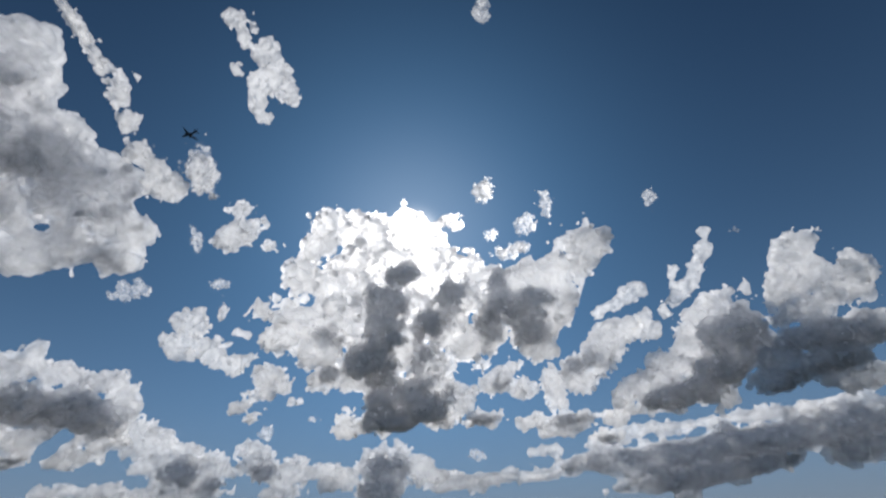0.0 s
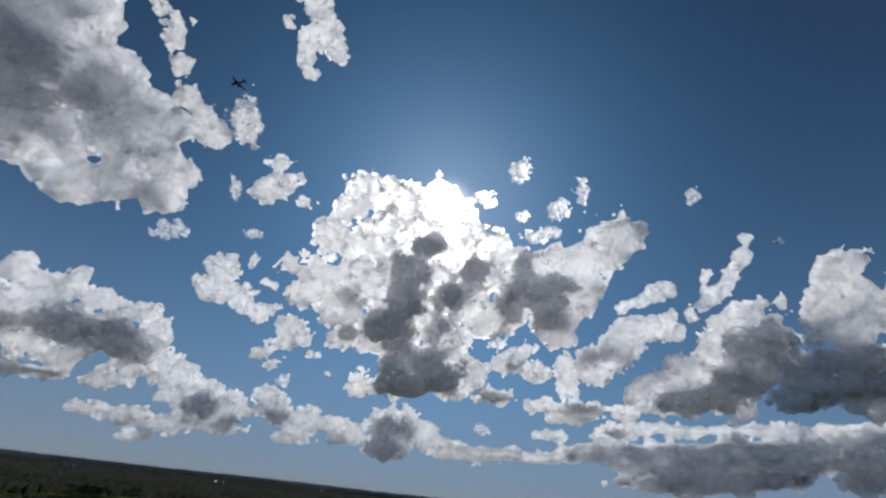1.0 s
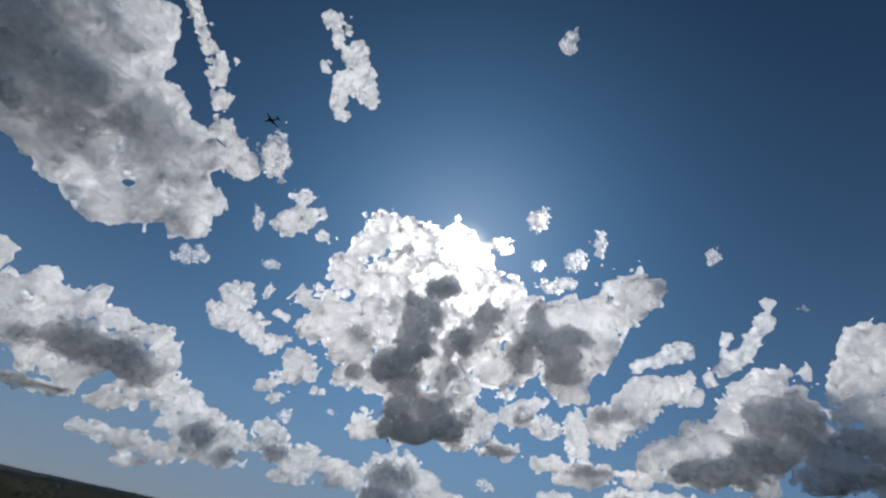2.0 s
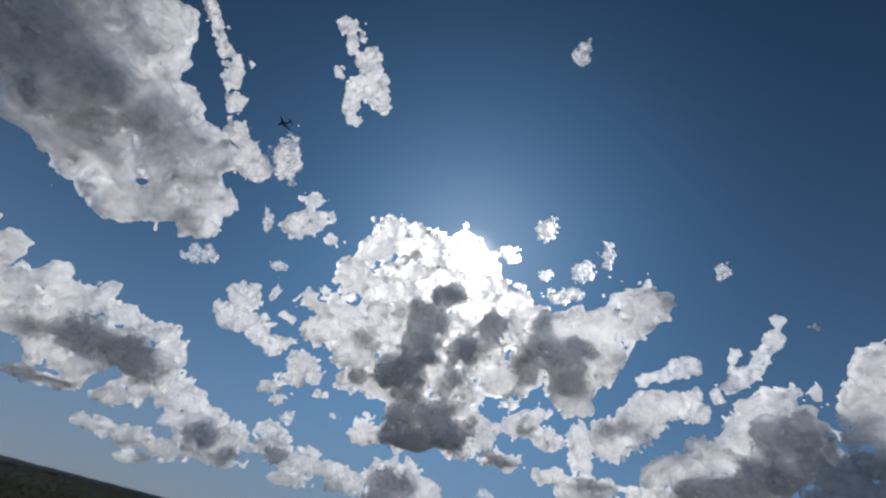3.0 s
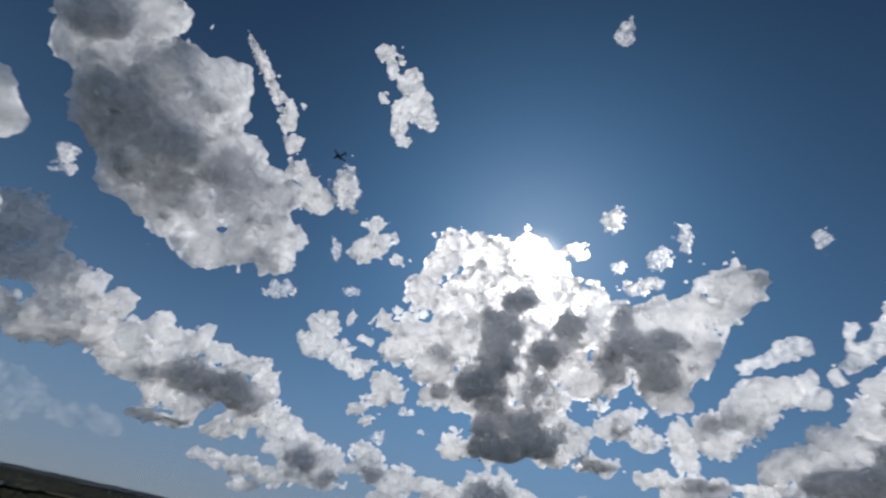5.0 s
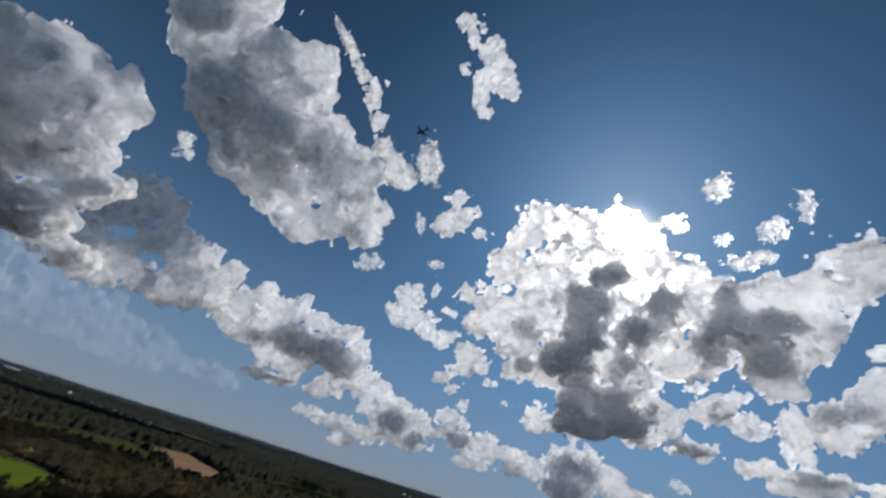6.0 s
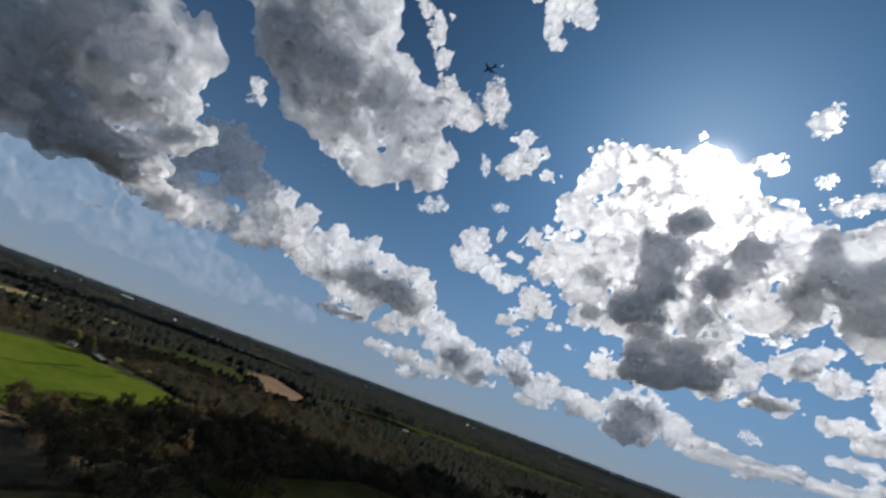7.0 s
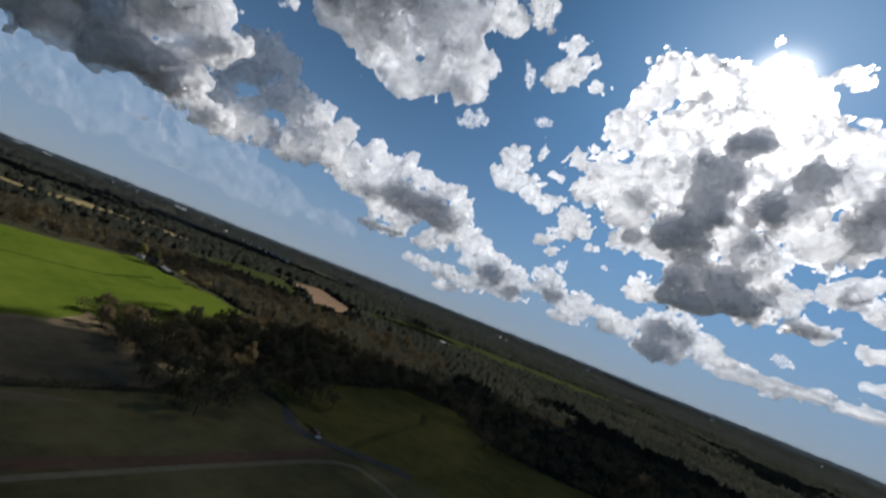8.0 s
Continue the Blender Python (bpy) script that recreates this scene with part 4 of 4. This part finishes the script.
# ---- trees ----
def tree(name, label, seed, tall, wide, mat, slim=False):
    """Trunk with limbs, and a crown of small twig and leaf clumps round the limbs' ends."""
    rng = random.Random(seed)
    thing = new(name)
    bm = tube([((0, 0, -0.3), 0.028 * tall), ((rng.uniform(-.2, .2), rng.uniform(-.2, .2), 0.3 * tall), 0.02 * tall), ((rng.uniform(-.5, .5), rng.uniform(-.5, .5), 0.62 * tall), 0.012 * tall), ((0, 0, 0.9 * tall), 0.004 * tall)])
    part("trunk", bm, BARK, thing)
    tips = []
    for k in range(7):
        a = k * 2.6 + rng.uniform(-0.4, 0.4)
        z0 = tall * rng.uniform(0.22, 0.6)
        out = wide * rng.uniform(0.55, 0.95) * (1.15 - 0.5 * z0 / tall)
        end = Vector((math.cos(a) * out, math.sin(a) * out, min(z0 + tall * rng.uniform(0.12, 0.34), 0.95 * tall)))
        knee = Vector((end.x * 0.45, end.y * 0.45, z0 + (end.z - z0) * 0.35))
        limb = tube([((0, 0, z0), 0.009 * tall), (knee, 0.006 * tall), (end, 0.002 * tall)], 4)
        part("limb", limb, BARK, thing)
        tips += [(end, wide * rng.uniform(0.3, 0.48)), (knee.lerp(end, 0.55) + Vector((0, 0, 0.06 * tall)), wide * rng.uniform(0.28, 0.42))]
    tips += [(Vector((rng.uniform(-.2, .2) * wide, rng.uniform(-.2, .2) * wide, tall * z)), wide * rng.uniform(0.3, 0.45)) for z in (0.7, 0.82, 0.93)]
    if slim:
        tips = [(Vector((p.x * 0.5, p.y * 0.5, p.z)), r * 0.8) for p, r in tips]
    verts, faces = [], []
    for p, r in tips:
        for k in range(150 if slim else 70):
            d = Vector((rng.gauss(0, 1), rng.gauss(0, 1), rng.gauss(0, 0.8)))
            c = p + d.normalized() * r * rng.uniform(0.35, 1.05)
            s = tall * rng.uniform(0.02, 0.04)
            u = Vector((rng.gauss(0, 1), rng.gauss(0, 1), rng.gauss(0, 1))).normalized()
            w = u.orthogonal().normalized()
            i = len(verts)
            verts += [c + u * s * 1.2, c + w * s, c - u * s * 0.7 - w * s * 0.7]
            faces.append((i, i + 1, i + 2))
    me = bpy.data.meshes.new("crown")
    me.from_pydata([tuple(v) for v in verts], [], faces)
    me.materials.append(mat)
    ob = new("crown", me)
    ob.parent = thing
    tagged(ob, kind="stuff")
    return tagged(thing, label, "tree")


WOOD = [(-288, 104), (-292, 171), (-330, 235), (-349, 262), (-324, 359), (-233, 430), (-128, 502), (40, 560), (200, 480), (200, 300), (-30, 308), (-77, 290), (-114, 274), (-162, 318), (-200, 302), (-193, 208), (-160, 186), (-176, 168), (-160, 122), (-158, 106), (-181, 99), (-206, 103)]
BELT = [(-528, 100), (-519, 150), (-546, 228), (-476, 238), (-415, 256), (-350, 260), (-330, 359), (-240, 435), (-330, 560), (-500, 440), (-620, 420), (-720, 300), (-740, 150), (-700, 20), (-560, -60)]

species = []
for k, (tall, wide) in enumerate(((12, 4.6), (14, 5.2), (11, 4.4), (13, 4.2), (10, 4.8))):
    species.append((tall, tree("tree", "bare brown-green budding broadleaf tree of the dark wood", 20 + k, tall, wide, TWIGS)))
rng = random.Random(5)
spots = []


def grow(poly, count, gap, near):
    """Random places in a wood, at least a gap apart."""
    xs, ys = [p[0] for p in poly], [p[1] for p in poly]
    made = 0
    for _ in range(count * 40):
        if made >= count:
            break
        x, y = rng.uniform(min(xs), max(xs)), rng.uniform(min(ys), max(ys))
        if inside(x, y, poly) and near(x, y) and min(math.hypot(x + 528, y - 242), math.hypot(x + 487, y - 236), math.hypot(x + 545, y - 231)) > 17 and all((x - a) ** 2 + (y - b) ** 2 > gap * gap for a, b in spots):
            spots.append((x, y))
            made += 1


grow(WOOD, 190, 6.2, lambda x, y: x < -90 and y < 340)
grow(BELT, 80, 8.0, lambda x, y: x > -640)
grow(WOOD, 25, 8.0, lambda x, y: y < 420)
for k, (x, y) in enumerate(spots):
    tall, first = species[k % 5]
    s = rng.uniform(0.8, 1.2)
    m = pose(x, y, 0, 0, 0, rng.uniform(0, 360))
    if k < 5:
        first.matrix_world = m
        ob = first
    else:
        ob = copy_thing(first, m)
    ob.scale = (s, s, s * rng.uniform(0.9, 1.1))
    tagged(ob, group="trees of the wood")
poplar = tree("tree", "tall slim olive-yellow leafing tree beside the farmhouse", 40, 17, 7.0, LEAVES, True)
poplar.matrix_world = pose(-530, 224, 0)
tagged(copy_thing(poplar, pose(-507, 231, 0, 0, 0, 120)), "slim olive-yellow leafing tree beside the long shed")
bushy = tree("tree", "low olive leafing tree at the farmyard edge", 41, 8, 3.6, LEAVES)
bushy.matrix_world = pose(-478, 246, 0)
for x, y in ((-640, 205), (-590, 160), (-450, 262), (-232, 160)):
    copy_thing(bushy, pose(x, y, 0, 0, 0, x))


def tufts(name, label, places, mat, each=34):
    """Brush and low crowns as many small leaf and twig clumps in one mesh."""
    g = np.random.default_rng(11)
    p = np.repeat(np.array(places), each, 0)
    d = g.standard_normal((len(p), 3))
    d[:, 2] = np.abs(d[:, 2])
    d /= np.linalg.norm(d, axis=1)[:, None]
    c = p[:, :3] + d * g.uniform(0.5, 1.05, (len(p), 1)) * p[:, [3, 3, 4]]
    u = g.standard_normal((len(p), 3))
    w = np.cross(u, g.standard_normal((len(p), 3)))
    s = (0.16 * p[:, 3] * g.uniform(0.5, 1.2, len(p)))[:, None]
    u *= s / np.linalg.norm(u, axis=1)[:, None]
    w *= 0.8 * s / np.linalg.norm(w, axis=1)[:, None]
    verts = np.stack([c + 1.2 * u, c + w, c - 0.8 * u - 0.8 * w], 1).reshape(-1, 3)
    me = flake_mesh(name, verts)
    me.materials.append(mat)
    return tagged(new(name, me), label, "woodland", kind="stuff")


OPEN = [FAR_PASTURE, BARE, LONG_PASTURE, STUBBLE, BROWN]
places = []
for poly, count in ((WOOD, 3800), (BELT, 2400)):
    xs, ys = [p[0] for p in poly], [p[1] for p in poly]
    n = 0
    while n < count:
        x, y = rng.uniform(min(xs), max(xs)), rng.uniform(min(ys), max(ys))
        if inside(x, y, poly) and all(math.hypot(x - a, y - b) > c for a, b, c in ((-528, 242, 11), (-487, 236, 15), (-545, 231, 9))):
            r = rng.uniform(2.6, 4.8)
            places.append((x, y, rng.uniform(1.5, 4.5), r, rng.uniform(4, 7)))
            n += 1
tufts("understorey", "dense dark brown-green brush and crowns of the wood", places, BRUSH)


def wooded(x, y):
    """Whether the far woods cover a place of the plan."""
    d = math.hypot(x, y)
    if x > -300 and y < 300 or -570 < x < -230 and y < 262 and d < 620 or inside(x, y, MEADOW_EDGE) or any(inside(x, y, q) for q in OPEN):
        return False
    if inside(x, y, WOOD):
        return x > -90 or y > 340
    if d < 900:
        return True
    return noise.noise(Vector((x / 420, y / 260, 3))) + 0.5 * noise.noise(Vector((x / 110, y / 90, 8))) > -0.3


MEADOW_EDGE = [(-210, 165), (-210, 309), (-165, 334), (-118, 293), (-77, 304), (-20, 324), (0, 160)]


def canopy():
    """The closed crowns of the far woods, tree by tree where they are near."""
    g = np.random.default_rng(4)
    columns, ring = 720, [290 * 1.0212 ** k for k in range(134)]
    verts, tall = [], []
    for r in ring:
        for k in range(columns):
            a = radians(-100 + 150 * k / (columns - 1) + g.uniform(-0.06, 0.06))
            d = r * (1 + g.uniform(-0.006, 0.006))
            x, y = d * math.sin(a), d * math.cos(a)
            up = -1.5
            if wooded(x, y):
                near = noise.voronoi(Vector((x / 9, y / 9, 0)))[0][0]
                up = 5 + 10 * (1 - min(near * 1.3, 1.3)) + 3 * noise.noise(Vector((x / 45, y / 45, 5))) + g.uniform(-2.5, 2.5)
                if inside(x, y, BELT) or inside(x, y, WOOD):
                    up *= 0.5
            tall.append(up)
            verts.append((x, y, height(x, y) + up))
    faces = []
    for i in range(len(ring) - 1):
        for k in range(columns - 1):
            q = (i * columns + k, i * columns + k + 1, (i + 1) * columns + k + 1, (i + 1) * columns + k)
            if max(tall[j] for j in q) > 0:
                faces.append(q[::-1])
    return tagged(mesh_object("far_canopy", verts, faces, CANOPY), "distant woodland on the low country, cloud shade in its dark colour", "woodland", kind="stuff")


canopy()
places = []
while len(places) < 9000:
    a, u = radians(rng.uniform(-105, 50)), rng.random()
    d = 300 * (4700 / 300) ** (u ** 1.1)
    x, y = d * math.sin(a), d * math.cos(a)
    if not wooded(x, y) or inside(x, y, BELT):
        continue
    r = rng.uniform(3, 5) * (0.75 + d / 1300)
    places.append((x, y, height(x, y) + 3, r, rng.uniform(6, 10) * (1 - d / 9000)))
tufts("far_woods", "scattered crowns of the distant woods, cloud shade in their dark colour", places, FARWOOD, 12)
places = [(-182 + rng.uniform(-1.5, 1.5), y, 0, rng.uniform(1.6, 2.8), rng.uniform(1.5, 3.6)) for y in range(-50, 95, 1)]
tufts("hedge", "low dark hedge between the fields", places, BRUSH, 26)


# ---- farm, far houses ----
def house(name, label, w, d, h, roof_h, roof_mat, wall_mat, windows=3, overhang=0.4):
    """Walls, gable roof with eaves, a door and windows with frames."""
    thing = new(name)
    part("wall", prism([(-d / 2, -0.2), (d / 2, -0.2), (d / 2, h), (0, h + roof_h - 0.05), (-d / 2, h)], 'x', -w / 2, w / 2), wall_mat, thing)
    t, e = 0.25, d / 2 + overhang
    slope = roof_h / (d / 2)
    part("roof", prism([(-e, h - overhang * slope), (0, h + roof_h), (e, h - overhang * slope), (e, h - overhang * slope + t), (0, h + roof_h + t), (-e, h - overhang * slope + t)], 'x', -w / 2 - overhang, w / 2 + overhang), roof_mat, thing)
    for side in (-1, 1):
        for k in range(windows):
            x = (k - (windows - 1) / 2) * w / (windows + 0.6)
            y = side * (d / 2 + 0.03)
            f = part("window", box(x - 0.6, x + 0.6, y - 0.05, y + 0.05, h * 0.38, h * 0.38 + 1.2), RENDER, thing, "pale window frame")
            part("pane", box(x - 0.5, x + 0.5, y + side * 0.055 - 0.02, y + side * 0.055 + 0.02, h * 0.38 + 0.1, h * 0.38 + 1.1), GLASS, f)
    part("door", box(w / 2 - 0.02, w / 2 + 0.08, -0.5, 0.5, 0, 2.05), DOORS, thing)
    return tagged(thing, label, "house")


farm = house("farmhouse", "small brown farmhouse with dark slate roof at the field edge", 11, 7.5, 4.6, 3.2, SLATE, BRICK)
part("chimney", box(-3.4, -2.7, -0.4, 0.4, 6.4, 9.0, 0.04), CLAY, farm)
farm.matrix_world = pose(-528, 242, 0, 0, 0, 25)
barn = house("long_shed", "long low shed with pale sheet roof by the field", 24, 6, 2.6, 1.2, PALE_SHEET, DOORS, 4)
barn.matrix_world = pose(-487, 236, 0, 0, 0, -4)
hut = house("shed", "small white-roofed shed at the field edge", 8, 5, 2.4, 1.0, PALE_SHEET, RENDER, 2)
hut.matrix_world = pose(-545, 231, 0, 0, 0, 50)


def far_place(az, dist):
    a = radians(az)
    x, y = dist * math.sin(a), dist * math.cos(a)
    return x, y, height(x, y)


hall = house("warehouse", "long white warehouse far off below the horizon", 80, 26, 9, 3, WHITE_SHEET, WHITE_SHEET, 10)
hall.matrix_world = pose(*far_place(-65.6, 3150), 0, 0, 40)
second = house("warehouse", "white industrial hall far off on the plain", 70, 24, 9, 3, WHITE_SHEET, WHITE_SHEET, 8)
second.matrix_world = pose(*far_place(-77.5, 3700), 0, 0, 10)
copy_thing(second, pose(*far_place(-79.6, 3800), 0, 0, 20))
cottage = house("cottage", "pale far village house among trees", 16, 10, 8.5, 5, PALE_SHEET, RENDER, 3)
cottage.matrix_world = pose(*far_place(-56.4, 1950), 0, 0, 30)
tagged(cottage, group="houses of the far village")
for az, d in ((-58.4, 2050), (-57.6, 1980), (-55.6, 1900), (-54.8, 1800), (-53.8, 1750), (-53.0, 1790), (-38, 2600), (-37.3, 2650), (-25, 2500), (-24.2, 2450), (-14.1, 2900), (-8.5, 3600), (8.0, 2700), (-72, 3200), (-70.8, 3250), (-69.9, 3100), (-63.2, 2700), (-61.8, 2500), (-60.5, 2300), (-45, 2900), (-31, 3100), (-1, 3000)):
    copy_thing(cottage, pose(*far_place(az, d), 0, 0, rng.uniform(0, 180)))
store = house("sand_store", "pale shed at the end of the far pasture", 22, 9, 3.5, 1.5, PALE_SHEET, RENDER, 3)
store.matrix_world = pose(-478, 786, height(-478, 786), 0, 0, 35)


# ---- what stands on the lane ----
def wheel(thing, x, y, r):
    w = part("wheel", prism([(x + r * math.cos(a), r + r * math.sin(a)) for a in [2 * math.pi * k / 14 for k in range(14)]], 'y', y - 0.1, y + 0.1), RUBBER, thing)
    s = 0.6 * r
    part("rim", prism([(x + s * math.cos(a), r + s * math.sin(a)) for a in [2 * math.pi * k / 10 for k in range(10)]], 'y', y - 0.115, y + 0.115), WHITE_SHEET, w)


def car(name, label, paint):
    thing = new(name)
    part("body", prism([(-2.1, 0.35), (2.05, 0.35), (2.1, 0.75), (1.9, 0.95), (0.95, 1.02), (-1.9, 1.05), (-2.1, 0.8)], 'y', -0.85, 0.85), paint, thing)
    part("cabin", prism([(-1.85, 1.03), (0.95, 1.0), (0.35, 1.5), (-1.3, 1.52)], 'y', -0.72, 0.72), GLASS, thing)
    part("roof", box(-1.3, 0.35, -0.7, 0.7, 1.5, 1.56, 0.02), paint, thing)
    for x in (-1.3, 1.35):
        for y in (-0.8, 0.8):
            wheel(thing, x, y, 0.33)
    for y in (-0.6, 0.6):
        part("headlight", box(2.02, 2.12, y - 0.18, y + 0.18, 0.62, 0.78, 0.02), WHITE_SHEET, thing)
    return tagged(thing, label, "car")


car("car", "dark red car parked on the grey lane", CAR_RED).matrix_world = pose(-142, 158, 0.17, 0, 0, 20)
cart = new("trailer")
part("bed", box(-1.3, 1.3, -0.75, 0.75, 0.55, 1.0, 0.04), WHITE_SHEET, cart)
part("drawbar", tube([((1.3, 0, 0.6), 0.05), ((2.3, 0, 0.5), 0.04)]), RUBBER, cart)
for y in (-0.8, 0.8):
    wheel(cart, 0, y, 0.33)
tagged(cart, "small white flat trailer parked beside the car", "trailer").matrix_world = pose(-137, 155.5, 0.17, 0, 0, 80)


# ---- the airliner ----
def airliner():
    thing = new("airplane")
    rings = [((-17.5, 0, 0.9), 0.25), ((-14, 0, 0.6), 0.9), ((-9, 0, 0.1), 1.75), ((-4, 0, 0), 1.9), ((11, 0, 0), 1.9), ((14.5, 0, -0.15), 1.65), ((16.7, 0, -0.4), 0.95), ((17.6, 0, -0.55), 0.25)]
    part("fuselage", tube(rings, 20), PLANE_PAINT, thing, smooth=True)

    def plate(name, outline, thickness, m, label=""):
        bm = bmesh.new()
        top = [bm.verts.new((x, y, thickness / 2)) for x, y in outline]
        low = [bm.verts.new((x, y, -thickness / 2)) for x, y in outline]
        bm.faces.new(top)
        bm.faces.new(low[::-1])
        n = len(outline)
        for i in range(n):
            bm.faces.new((top[i], low[i], low[(i + 1) % n], top[(i + 1) % n]))
        bmesh.ops.recalc_face_normals(bm, faces=bm.faces[:])
        bmesh.ops.bevel(bm, geom=bm.edges[:], offset=thickness * 0.3, segments=2, affect='EDGES')
        bmesh.ops.transform(bm, matrix=m, verts=bm.verts[:])
        return part(name, bm, PLANE_PAINT, thing, label)

    for s in (-1, 1):
        plate("wing", [(4.5, s * 1.5), (-1.5, s * 16.8), (-3.2, s * 17.0), (-2.6, s * 6), (-3.0, s * 1.5)], 0.45, pose(0, 0, -0.9, s * 4))
        plate("tailplane", [(-12.6, s * 0.6), (-15.6, s * 6.5), (-17, s * 6.6), (-16.2, s * 0.6)], 0.25, pose(0, 0, 0.9, s * 5))
        e = part("engine", tube([((4.6, s * 5, -2.2), 0.95), ((4.0, s * 5, -2.2), 1.1), ((1.8, s * 5, -2.15), 1.0), ((0.4, s * 5, -2.1), 0.6)], 14), PLANE_METAL, thing, "dark engine nacelle", True)
        part("pylon", box(0.6, 3.6, s * 5 - 0.12, s * 5 + 0.12, -1.4, -0.7), PLANE_PAINT, e)
    plate("fin", [(-11.2, 1.4), (-15.4, 7.0), (-17.2, 7.0), (-16.4, 1.0)], 0.3, pose(0, 0, 0, 90))
    return tagged(thing, "dark twin-engined airliner high in the sky", "airplane")


airliner().matrix_world = pose(10 - 450, 6 + 567, 66 + 620, 0, -3, 160.7)
